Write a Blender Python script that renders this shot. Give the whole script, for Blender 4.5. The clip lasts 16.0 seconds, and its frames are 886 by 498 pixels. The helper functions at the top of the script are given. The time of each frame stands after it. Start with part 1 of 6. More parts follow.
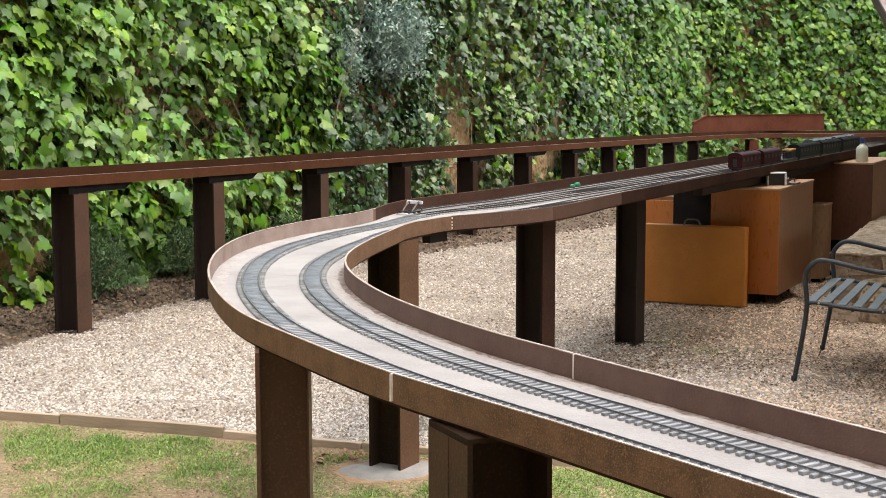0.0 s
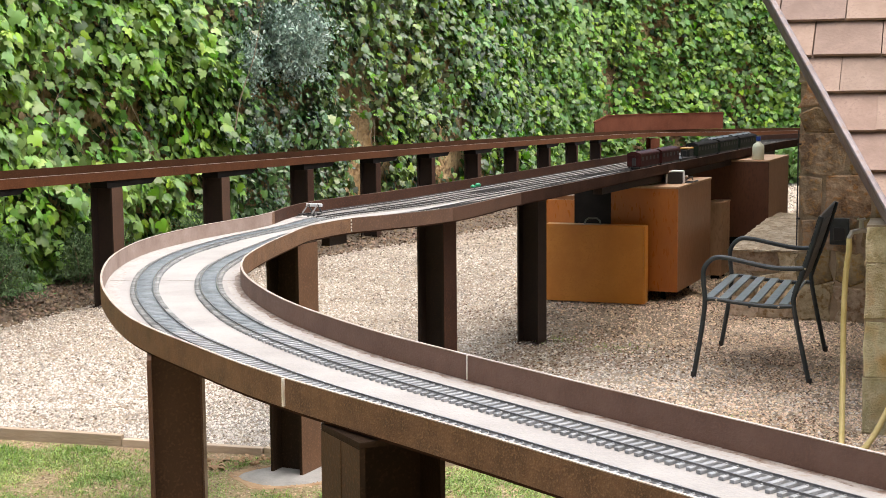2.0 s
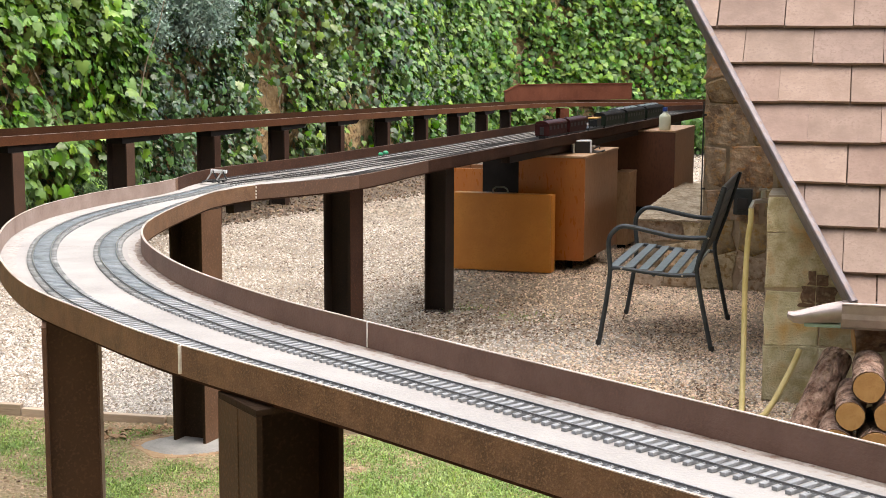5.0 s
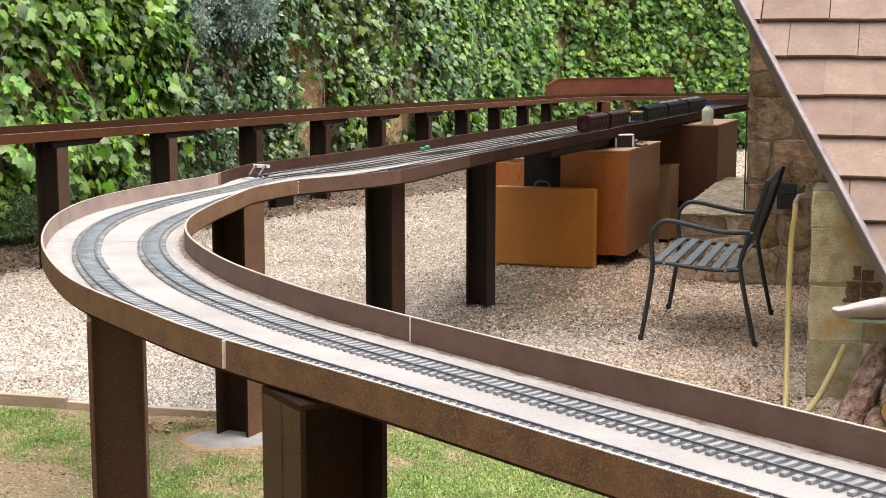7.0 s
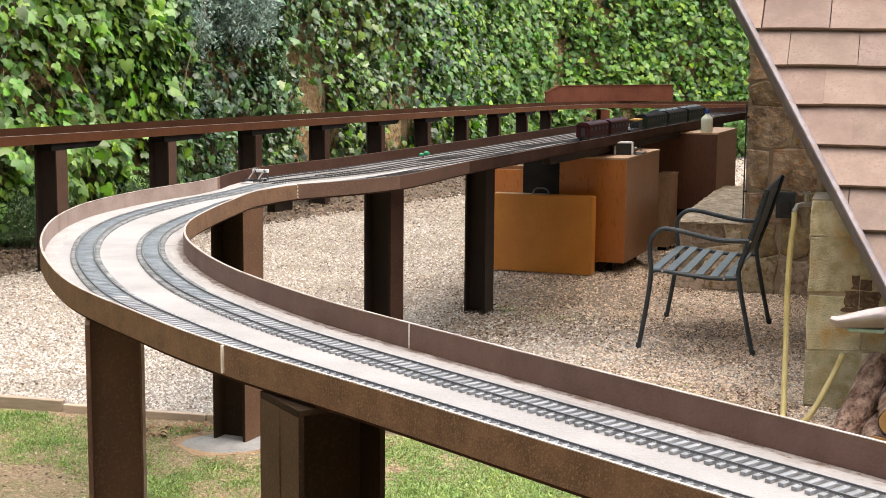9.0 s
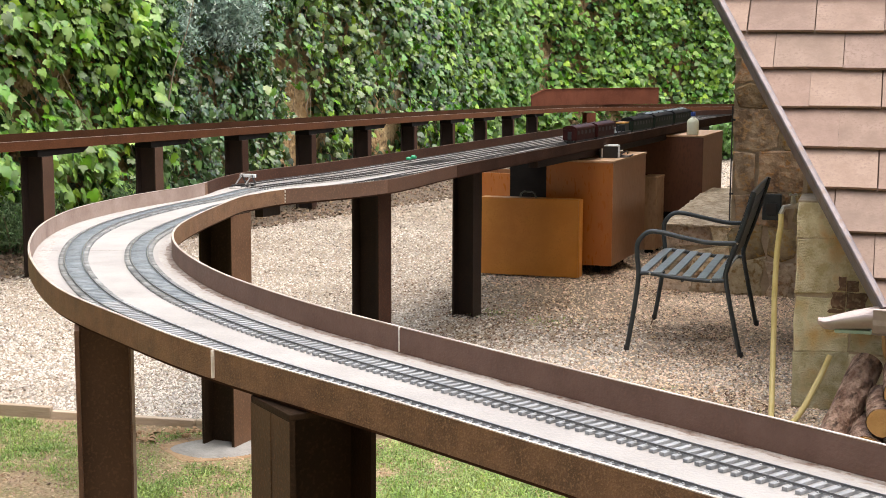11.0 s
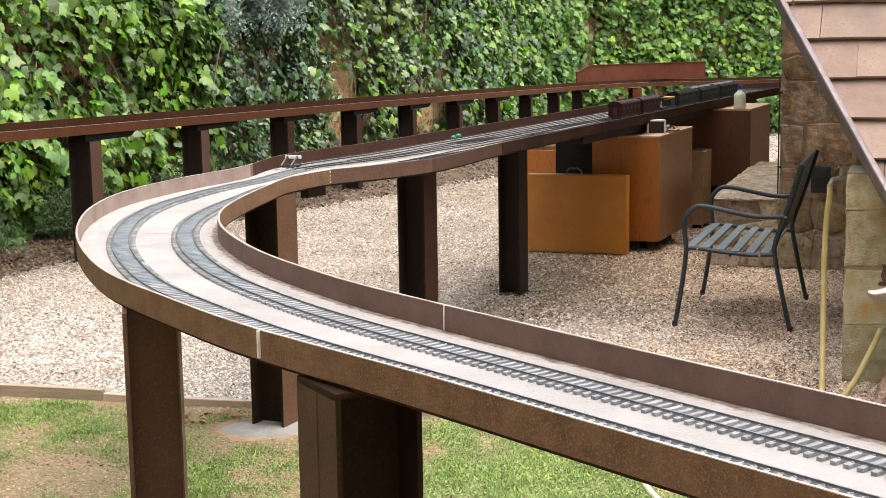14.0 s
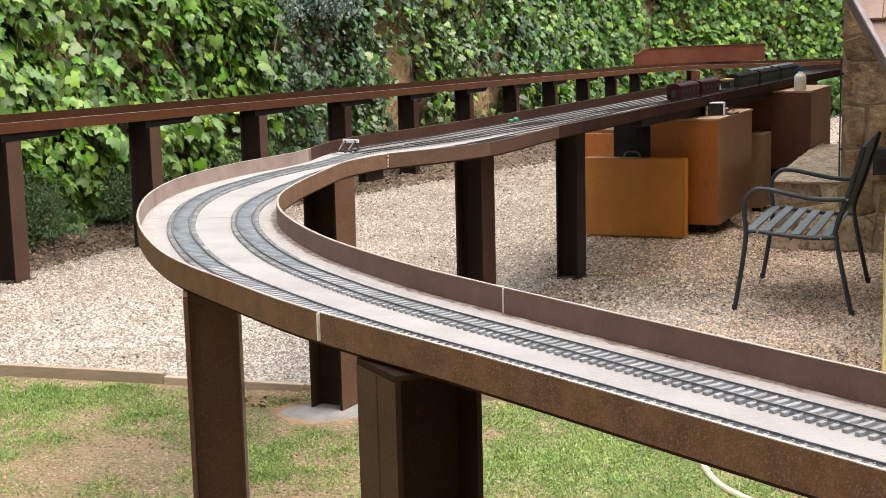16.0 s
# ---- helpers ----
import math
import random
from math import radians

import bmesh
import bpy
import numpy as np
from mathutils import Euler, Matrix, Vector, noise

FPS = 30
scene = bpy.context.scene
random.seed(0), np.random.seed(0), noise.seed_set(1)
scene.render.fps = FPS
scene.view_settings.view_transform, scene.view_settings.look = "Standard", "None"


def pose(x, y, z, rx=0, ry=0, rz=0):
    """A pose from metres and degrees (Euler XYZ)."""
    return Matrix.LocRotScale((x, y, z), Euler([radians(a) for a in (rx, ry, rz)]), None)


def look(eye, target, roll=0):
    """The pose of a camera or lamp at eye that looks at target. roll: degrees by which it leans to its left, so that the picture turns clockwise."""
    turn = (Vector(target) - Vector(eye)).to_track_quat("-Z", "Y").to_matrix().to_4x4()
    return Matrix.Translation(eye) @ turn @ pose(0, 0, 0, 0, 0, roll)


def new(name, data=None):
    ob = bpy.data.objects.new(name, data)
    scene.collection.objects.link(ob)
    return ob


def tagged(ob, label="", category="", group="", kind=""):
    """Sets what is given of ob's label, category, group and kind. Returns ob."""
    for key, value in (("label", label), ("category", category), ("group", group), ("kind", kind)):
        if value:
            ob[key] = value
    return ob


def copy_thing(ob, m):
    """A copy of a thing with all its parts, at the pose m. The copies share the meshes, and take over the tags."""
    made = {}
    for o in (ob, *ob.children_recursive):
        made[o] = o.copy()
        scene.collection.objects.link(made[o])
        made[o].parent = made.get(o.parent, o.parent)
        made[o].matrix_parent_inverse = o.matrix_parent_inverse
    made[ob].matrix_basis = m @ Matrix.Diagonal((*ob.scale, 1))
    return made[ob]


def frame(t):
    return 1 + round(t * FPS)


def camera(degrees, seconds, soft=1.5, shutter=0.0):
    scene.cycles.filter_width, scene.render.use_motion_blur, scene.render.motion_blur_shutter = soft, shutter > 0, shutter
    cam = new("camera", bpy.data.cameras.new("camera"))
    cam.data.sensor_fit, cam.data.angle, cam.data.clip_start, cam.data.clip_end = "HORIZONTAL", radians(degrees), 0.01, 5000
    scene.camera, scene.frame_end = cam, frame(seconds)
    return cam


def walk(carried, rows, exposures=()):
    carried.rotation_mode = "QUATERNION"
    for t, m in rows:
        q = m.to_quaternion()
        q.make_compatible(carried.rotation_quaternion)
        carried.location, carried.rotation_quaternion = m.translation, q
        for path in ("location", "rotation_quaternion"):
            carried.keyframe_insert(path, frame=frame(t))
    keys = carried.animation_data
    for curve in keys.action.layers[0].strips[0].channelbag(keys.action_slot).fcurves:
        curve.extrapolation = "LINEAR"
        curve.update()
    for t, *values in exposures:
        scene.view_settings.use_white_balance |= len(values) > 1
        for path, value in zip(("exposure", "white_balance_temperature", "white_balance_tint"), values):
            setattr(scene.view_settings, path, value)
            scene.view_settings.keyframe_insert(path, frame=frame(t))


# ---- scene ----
cam = camera(34.2, 16.0, 0.55)
PATH = [
    (0, (-0.053, -0.015, 1.649), (-0.248, 1.961, 1.414), -0.1),
    (0.5, (-0.045, 0.001, 1.648), (-0.185, 1.982, 1.417), 0.0),
    (1, (-0.041, -0.001, 1.649), (-0.16, 1.982, 1.415), -0.3),
    (1.5, (-0.03, 0.001, 1.648), (-0.122, 1.985, 1.412), -0.5),
    (2, (-0.019, -0.003, 1.65), (-0.086, 1.982, 1.416), -0.5),
    (2.5, (-0.006, -0.005, 1.648), (-0.034, 1.979, 1.402), -0.3),
    (3, (0.002, 0.002, 1.647), (0.002, 1.986, 1.396), -0.4),
    (3.5, (0.011, 0.004, 1.648), (0.046, 1.987, 1.396), -0.1),
    (3.7, (0.012, 0.004, 1.649), (0.077, 1.988, 1.399), 0.0),
    (5.8, (-0.001, 0.022, 1.639), (0.049, 2.0, 1.349), 0.3),
    (6, (-0.001, 0.022, 1.639), (0.047, 2.0, 1.35), 0.3),
    (6.5, (-0.001, 0.021, 1.643), (0.024, 2.0, 1.356), 0.3),
    (7, (-0.002, 0.021, 1.643), (-0.002, 2.001, 1.358), 0.0),
    (7.5, (-0.004, 0.024, 1.642), (-0.009, 2.004, 1.358), -0.1),
    (8, (-0.004, 0.025, 1.642), (-0.009, 2.004, 1.353), 0.1),
    (8.5, (-0.006, 0.027, 1.642), (-0.006, 2.006, 1.356), 0.2),
    (9, (-0.006, 0.024, 1.644), (-0.003, 2.005, 1.367), 0.5),
    (9.5, (-0.007, 0.022, 1.644), (0.002, 2.004, 1.374), 0.4),
    (10, (-0.008, 0.017, 1.644), (0.006, 1.999, 1.377), 0.3),
    (10.2, (-0.009, 0.017, 1.644), (0.01, 1.999, 1.379), 0.3),
    (12.3, (-0.013, 0.021, 1.643), (0.009, 2.0, 1.358), 0.2),
    (12.5, (-0.013, 0.021, 1.643), (0.005, 2.0, 1.357), 0.2),
    (13, (-0.009, 0.024, 1.639), (-0.015, 2.001, 1.338), 0.1),
    (13.5, (-0.006, 0.025, 1.642), (-0.028, 2.001, 1.337), 0.0),
    (14, (-0.003, 0.022, 1.641), (-0.048, 1.999, 1.341), -0.9),
    (14.5, (0.002, 0.022, 1.64), (-0.08, 1.996, 1.334), -1.6),
    (15, (-0.002, 0.022, 1.638), (-0.085, 1.997, 1.329), -1.3),
    (15.5, (-0.003, 0.021, 1.636), (-0.103, 1.994, 1.322), -1.4),
    (16, (-0.008, 0.025, 1.635), (-0.132, 1.995, 1.316), -1.4),
]
walk(cam, [(t, look(eye, target, roll)) for t, eye, target, roll in PATH], [(0, 0.93, 6800, 9), (1.2, 1.10, 6800, 9), (2.5, 1.13, 6800, 9), (14.5, 1.14, 6800, 9), (15.4, 1.10, 6800, 9), (16, 1.03, 6800, 9)])

# ---- world, sun and exposure ----
world = bpy.data.worlds.new("overcast_sky")
scene.world = world
world.use_nodes = True
wn = world.node_tree.nodes
wl = world.node_tree.links
sky = wn.new("ShaderNodeTexSky")
sky.sky_type = 'NISHITA'
sky.sun_disc = False
sky.sun_elevation = radians(75)
sky.sun_rotation = radians(101)
sky.air_density = 1.0
sky.dust_density = 4.0
wl.new(sky.outputs[0], wn["Background"].inputs[0])
wn["Background"].inputs[1].default_value = 0.15
sun_data = bpy.data.lights.new("sun", 'SUN')
sun_data.energy = 2.4
sun_data.angle = radians(100)
sun_data.color = (1.0, 0.96, 0.9)
sun = new("sun", sun_data)
sun.matrix_world = look((3.6, -0.7, 14), (0, 0, 0))


# ---- materials ----
def mat(name, c1, c2, rough=0.7, metal=0.0, scale=6.0, fine=60.0, bump=0.2, c3=None, bump_scale=None, island=0.0, objrand=0.0,
        stretch=(1, 1, 1), spec=0.5, detail=6.0, contrast=(0.35, 0.65), translucent=0.0, relief=0.01):
    m = bpy.data.materials.new(name)
    m.use_nodes = True
    n, l = m.node_tree.nodes, m.node_tree.links
    b = n["Principled BSDF"]
    b.inputs["Roughness"].default_value = rough
    b.inputs["Metallic"].default_value = metal
    b.inputs["Specular IOR Level"].default_value = spec
    tc = n.new("ShaderNodeTexCoord")
    mp = n.new("ShaderNodeMapping")
    mp.inputs["Scale"].default_value = stretch
    l.new(tc.outputs["Object"], mp.inputs["Vector"])
    big = n.new("ShaderNodeTexNoise")
    big.inputs["Scale"].default_value = scale
    big.inputs["Detail"].default_value = detail
    big.inputs["Roughness"].default_value = 0.65
    small = n.new("ShaderNodeTexNoise")
    small.inputs["Scale"].default_value = fine
    small.inputs["Detail"].default_value = 4.0
    for t in (big, small):
        l.new(mp.outputs[0], t.inputs["Vector"])
    ramp = n.new("ShaderNodeMapRange")
    ramp.inputs["From Min"].default_value, ramp.inputs["From Max"].default_value = contrast
    l.new(big.outputs[0], ramp.inputs["Value"])
    mix = n.new("ShaderNodeMix")
    mix.data_type = 'RGBA'
    mix.inputs[6].default_value, mix.inputs[7].default_value = (*c1, 1), (*c2, 1)
    l.new(ramp.outputs[0], mix.inputs[0])
    out = mix.outputs[2]
    if c3:
        r2 = n.new("ShaderNodeMapRange")
        r2.inputs["From Min"].default_value, r2.inputs["From Max"].default_value = 0.52, 0.68
        l.new(small.outputs[0], r2.inputs["Value"])
        m2 = n.new("ShaderNodeMix")
        m2.data_type = 'RGBA'
        m2.inputs[7].default_value = (*c3, 1)
        l.new(out, m2.inputs[6])
        l.new(r2.outputs[0], m2.inputs[0])
        out = m2.outputs[2]
    if island or objrand:
        if island:
            src = n.new("ShaderNodeNewGeometry").outputs["Random Per Island"]
        else:
            src = n.new("ShaderNodeObjectInfo").outputs["Random"]
        hsv = n.new("ShaderNodeHueSaturation")
        amount = island or objrand
        for k, (sock, lo, hi) in enumerate((("Value", 1 - amount, 1 + amount), ("Hue", 0.5 - 0.045 * amount, 0.5 + 0.035 * amount),
                                            ("Saturation", 1 - 0.35 * amount, 1 + 0.35 * amount))):
            mul = n.new("ShaderNodeMath")
            mul.operation = 'MULTIPLY'
            mul.inputs[1].default_value = (1.0, 7.31, 13.7)[k]
            fr = n.new("ShaderNodeMath")
            fr.operation = 'FRACT'
            mr = n.new("ShaderNodeMapRange")
            mr.inputs["To Min"].default_value, mr.inputs["To Max"].default_value = lo, hi
            l.new(src, mul.inputs[0])
            l.new(mul.outputs[0], fr.inputs[0])
            l.new(fr.outputs[0], mr.inputs["Value"])
            l.new(mr.outputs[0], hsv.inputs[sock])
        l.new(out, hsv.inputs["Color"])
        out = hsv.outputs[0]
    l.new(out, b.inputs["Base Color"])
    rr = n.new("ShaderNodeMapRange")
    rr.inputs["To Min"].default_value, rr.inputs["To Max"].default_value = max(0.02, rough - 0.12), min(1.0, rough + 0.12)
    l.new(small.outputs[0], rr.inputs["Value"])
    l.new(rr.outputs[0], b.inputs["Roughness"])
    if bump:
        bp = n.new("ShaderNodeBump")
        bp.inputs["Strength"].default_value = bump
        bp.inputs["Distance"].default_value = relief
        if bump_scale:
            t3 = n.new("ShaderNodeTexNoise")
            t3.inputs["Scale"].default_value = bump_scale
            t3.inputs["Detail"].default_value = 6.0
            l.new(mp.outputs[0], t3.inputs["Vector"])
            l.new(t3.outputs[0], bp.inputs["Height"])
        else:
            l.new(small.outputs[0], bp.inputs["Height"])
        l.new(bp.outputs[0], b.inputs["Normal"])
    if translucent:
        tr = n.new("ShaderNodeBsdfTranslucent")
        ms = n.new("ShaderNodeMixShader")
        ms.inputs[0].default_value = translucent
        l.new(out, tr.inputs[0])
        l.new(b.outputs[0], ms.inputs[1])
        l.new(tr.outputs[0], ms.inputs[2])
        l.new(ms.outputs[0], n["Material Output"].inputs[0])
    return m


M_RUSTD = mat("dark_rusty_steel", (0.03, 0.015, 0.010), (0.056, 0.027, 0.018), 0.75, 0.0, 4, 130, 0.2, spec=0.08)
M_RUST = mat("weathered_steel", (0.10, 0.052, 0.028), (0.205, 0.108, 0.058), 0.55, 0.0, 17, 230, 0.3, (0.26, 0.15, 0.085), contrast=(0.34, 0.66), detail=14)
M_RUSTP = mat("pink_brown_rust_steel", (0.118, 0.063, 0.046), (0.19, 0.112, 0.087), 0.6, 0.0, 9, 160, 0.2, (0.165, 0.09, 0.068), contrast=(0.3, 0.7))
M_PALEFACE = mat("pale_pinkish_steel", (0.20, 0.135, 0.108), (0.37, 0.285, 0.245), 0.75, 0.0, 7, 120, 0.2, (0.29, 0.21, 0.175), contrast=(0.3, 0.7))
M_POSTF = mat("brown_weathered_steel", (0.072, 0.037, 0.023), (0.128, 0.065, 0.039), 0.55, 0.0, 4, 120, 0.15, (0.15, 0.08, 0.048), contrast=(0.3, 0.7))
M_POSTM = mat("deep_brown_steel", (0.052, 0.027, 0.018), (0.092, 0.047, 0.03), 0.6, 0.0, 4, 120, 0.15, (0.11, 0.058, 0.036), contrast=(0.3, 0.7), spec=0.25)
M_POSTR = mat("orange_brown_rusty_steel", (0.08, 0.039, 0.021), (0.135, 0.069, 0.037), 0.6, 0.0, 5, 120, 0.15, (0.155, 0.083, 0.047), contrast=(0.3, 0.7), spec=0.3)
M_POSTN = mat("weathered_umber_lit_side", (0.05, 0.030, 0.017), (0.093, 0.053, 0.029), 0.6, 0.0, 3, 120, 0.15, (0.115, 0.064, 0.036), contrast=(0.3, 0.7), spec=0.25)
M_POSTD = mat("black_brown_shaded_side", (0.02, 0.013, 0.008), (0.036, 0.021, 0.013), 0.65, 0.0, 3, 120, 0.15, (0.045, 0.026, 0.016), contrast=(0.3, 0.7), spec=0.1)
M_POST = mat("dark_weathered_steel", (0.020, 0.0145, 0.0125), (0.036, 0.0235, 0.019), 0.6, 0.0, 4, 140, 0.15, (0.045, 0.026, 0.018), contrast=(0.3, 0.7), spec=0.2)
M_BEAM = mat("red_brown_beam_steel", (0.038, 0.018, 0.0125), (0.072, 0.034, 0.022), 0.65, 0.0, 3, 120, 0.15, (0.09, 0.042, 0.026), contrast=(0.3, 0.7), spec=0.12)
M_BACKB = mat("oxide_red_beam_steel", (0.056, 0.021, 0.0095), (0.10, 0.038, 0.0165), 0.6, 0.0, 3, 120, 0.15, (0.12, 0.048, 0.022), contrast=(0.3, 0.7), spec=0.1)
M_TROUGH = mat("shaded_trough_steel", (0.04, 0.017, 0.0085), (0.066, 0.028, 0.0135), 0.7, 0.0, 3, 120, 0.15, (0.08, 0.034, 0.017), contrast=(0.3, 0.7), spec=0.06)
M_WORN = mat("worn_flange_edge", (0.22, 0.17, 0.14), (0.38, 0.32, 0.28), 0.5, 0.2, 14, 80, 0.1)
M_GIRDER = mat("red_brown_steel", (0.09, 0.028, 0.015), (0.135, 0.045, 0.024), 0.65, 0.0, 3, 50, 0.1, (0.13, 0.048, 0.028), spec=0.08)
M_EDGE = mat("bare_plate_edge", (0.42, 0.34, 0.29), (0.62, 0.55, 0.5), 0.45, 0.3, 14, 80, 0.1)
M_DECKS = mat("rust_stained_cement", (0.30, 0.28, 0.272), (0.38, 0.364, 0.356), 0.9, 0.0, 9, 60, 0.3, (0.28, 0.24, 0.22), contrast=(0.3, 0.7))
M_STAIN = mat("rusty_deck_margin", (0.17, 0.125, 0.105), (0.32, 0.285, 0.262), 0.9, 0.0, 22, 90, 0.4, (0.12, 0.065, 0.042), contrast=(0.38, 0.62))
M_DECK = mat("pale_cement_deck", (0.245, 0.234, 0.230), (0.37, 0.362, 0.36), 0.85, 0.0, 3.5, 120, 0.15, (0.325, 0.305, 0.29), contrast=(0.3, 0.75))
M_WELD = mat("grey_sealant", (0.7, 0.66, 0.6), (0.85, 0.82, 0.78), 0.7, 0.0, 60, 200, 0.3)
M_SLEEPER = mat("grey_plastic_sleeper", (0.20, 0.212, 0.232), (0.315, 0.33, 0.35), 0.55, 0.0, 30, 150, 0.1, objrand=0.18)
M_SLEEPER2 = mat("grey_plastic_sleepers", (0.105, 0.128, 0.15), (0.195, 0.224, 0.248), 0.55, 0.0, 30, 150, 0.1, island=0.18)
M_SLEEPEND = mat("dusty_sleeper_ends", (0.17, 0.18, 0.187), (0.265, 0.272, 0.275), 0.8, 0.0, 12, 150, 0.1, island=0.25, spec=0.2)
M_SLEEPER3 = mat("dusty_pale_sleepers", (0.34, 0.325, 0.31), (0.45, 0.435, 0.42), 0.85, 0.0, 30, 150, 0.1, island=0.15, spec=0.2)
M_RAILD = mat("dark_tarnished_rail", (0.02, 0.019, 0.018), (0.045, 0.042, 0.04), 0.6, 0.2, 20, 120, 0.05)
M_RAILN = mat("grey_weathered_rail", (0.11, 0.114, 0.12), (0.18, 0.184, 0.19), 0.4, 0.3, 20, 120, 0.05)
M_RAIL = mat("dull_brass_rail", (0.18, 0.18, 0.18), (0.29, 0.287, 0.284), 0.34, 0.45, 20, 120, 0.05)
M_GRAVEL = mat("gravel_bed", (0.26, 0.20, 0.148), (0.37, 0.30, 0.232), 0.95, 0, 1.5, 75, 1.0, (0.19, 0.144, 0.106), bump_scale=60, relief=0.02)
M_PEBBLE = mat("gravel_pebbles", (0.40, 0.362, 0.318), (0.525, 0.487, 0.442), 0.9, 0, 1.2, 60, 0.2, island=0.5)
M_PEBBLEB = mat("brown_gravel_pebbles", (0.50, 0.368, 0.252), (0.64, 0.505, 0.382), 0.9, 0, 1.2, 60, 0.2, island=0.4)
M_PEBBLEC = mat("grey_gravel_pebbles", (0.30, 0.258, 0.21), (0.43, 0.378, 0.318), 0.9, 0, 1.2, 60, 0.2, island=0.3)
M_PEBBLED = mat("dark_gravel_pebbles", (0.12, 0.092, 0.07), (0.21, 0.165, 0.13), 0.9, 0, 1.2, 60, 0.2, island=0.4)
M_LAWN = mat("lawn_soil", (0.35, 0.24, 0.16), (0.24, 0.215, 0.10), 1.0, 0, 4.5, 55, 1.0, (0.46, 0.35, 0.24), bump_scale=45, relief=0.04, contrast=(0.3, 0.58))
M_BLADE = mat("grass_blades", (0.165, 0.295, 0.065), (0.37, 0.47, 0.16), 0.6, 0, 2.6, 30, 0, island=0.5, translucent=0.2)
M_CLOVER = mat("clover_leaves", (0.17, 0.285, 0.072), (0.28, 0.40, 0.13), 0.6, 0, 2.6, 30, 0, island=0.3, translucent=0.15)
M_SOIL = mat("dark_bed_soil", (0.075, 0.055, 0.04), (0.13, 0.095, 0.065), 1.0, 0, 5, 60, 0.9, (0.17, 0.13, 0.09), bump_scale=35)
M_CONCRETE = mat("grey_concrete", (0.22, 0.22, 0.215), (0.32, 0.31, 0.30), 0.9, 0, 8, 70, 0.4)
M_SANDY = mat("sandy_clay", (0.27, 0.165, 0.09), (0.38, 0.26, 0.155), 1.0, 0, 9, 60, 0.6)
M_CURB = mat("weathered_timber_edging", (0.33, 0.255, 0.185), (0.48, 0.39, 0.30), 0.9, 0, 5, 60, 0.5, objrand=0.15, stretch=(0.3, 1, 1))
M_IVY = mat("ivy_leaves", (0.08, 0.18, 0.045), (0.165, 0.31, 0.085), 0.36, 0, 0.9, 12, 0, island=0.4, contrast=(0.32, 0.66), translucent=0.12, spec=0.4)
M_IVYB = mat("broad_ivy_leaves", (0.076, 0.185, 0.029), (0.215, 0.385, 0.072), 0.36, 0, 0.9, 12, 0, island=0.5, contrast=(0.32, 0.66), translucent=0.15, spec=0.5)
M_IVYF = mat("light_ivy_leaves", (0.075, 0.175, 0.03), (0.165, 0.315, 0.06), 0.36, 0, 0.9, 12, 0, island=0.55, contrast=(0.32, 0.66), translucent=0.12, spec=0.4)
M_IVYM = mat("deep_green_ivy_leaves", (0.036, 0.10, 0.012), (0.10, 0.22, 0.03), 0.27, 0, 0.9, 12, 0, island=0.75, contrast=(0.32, 0.66), translucent=0.1, spec=0.6)
M_IVYG = mat("greyish_ivy_leaves", (0.056, 0.118, 0.023), (0.158, 0.26, 0.062), 0.27, 0, 0.9, 12, 0, island=0.7, contrast=(0.32, 0.66), translucent=0.1, spec=0.6)
M_IVYS = mat("glossy_dark_leaves", (0.043, 0.103, 0.033), (0.112, 0.205, 0.066), 0.24, 0, 1.2, 12, 0, island=0.5, translucent=0.06, spec=0.7)
M_IVYY = mat("young_ivy_leaves", (0.19, 0.335, 0.04), (0.29, 0.45, 0.075), 0.40, 0, 0.8, 12, 0, island=0.35, translucent=0.2, spec=0.35)
M_IVYD = mat("shade_dark_ivy_leaves", (0.017, 0.044, 0.012), (0.045, 0.095, 0.025), 0.42, 0, 0.9, 12, 0, island=0.5, translucent=0.06, spec=0.25)
M_EARTH = mat("earth_and_stone_face", (0.34, 0.20, 0.082), (0.57, 0.41, 0.22), 1.0, 0, 3.0, 14, 1.0, (0.17, 0.10, 0.05), bump_scale=11, relief=0.08)
M_STEM = mat("ivy_stems", (0.20, 0.15, 0.105), (0.34, 0.27, 0.20), 0.9, 0, 10, 60, 0.4)
M_GREY_LEAF = mat("grey_green_leaves", (0.16, 0.25, 0.20), (0.36, 0.47, 0.41), 0.34, 0, 2, 15, 0, island=0.5, translucent=0.15)
M_SHRUB = mat("dark_needle_leaves", (0.055, 0.115, 0.045), (0.13, 0.21, 0.09), 0.7, 0, 3, 15, 0, island=0.45, translucent=0.12)
M_ORANGE = mat("varnished_orange_wood", (0.34, 0.098, 0.017), (0.45, 0.155, 0.03), 0.3, 0, 4, 50, 0.03, (0.37, 0.115, 0.022), stretch=(1, 1, 0.25), contrast=(0.25, 0.75))
M_YELLOW = mat("varnished_honey_wood", (0.46, 0.165, 0.023), (0.60, 0.25, 0.042), 0.36, 0, 5, 90, 0.05, (0.50, 0.19, 0.028), contrast=(0.25, 0.75))
M_DWOOD = mat("dull_brown_wood", (0.225, 0.099, 0.042), (0.305, 0.144, 0.064), 0.42, 0, 5, 50, 0.05, (0.24, 0.107, 0.046), stretch=(1, 1, 0.35), contrast=(0.25, 0.75))
M_SHADEWOOD = mat("shade_darkened_red_wood", (0.078, 0.026, 0.011), (0.115, 0.04, 0.017), 0.55, 0, 5, 70, 0.1, (0.07, 0.024, 0.011), stretch=(1, 1, 0.35), contrast=(0.25, 0.75))
M_TAN = mat("pale_wood_and_lit_tops", (0.38, 0.23, 0.13), (0.48, 0.315, 0.19), 0.6, 0, 4, 60, 0.1, (0.34, 0.20, 0.11), stretch=(1, 0.3, 0.3))
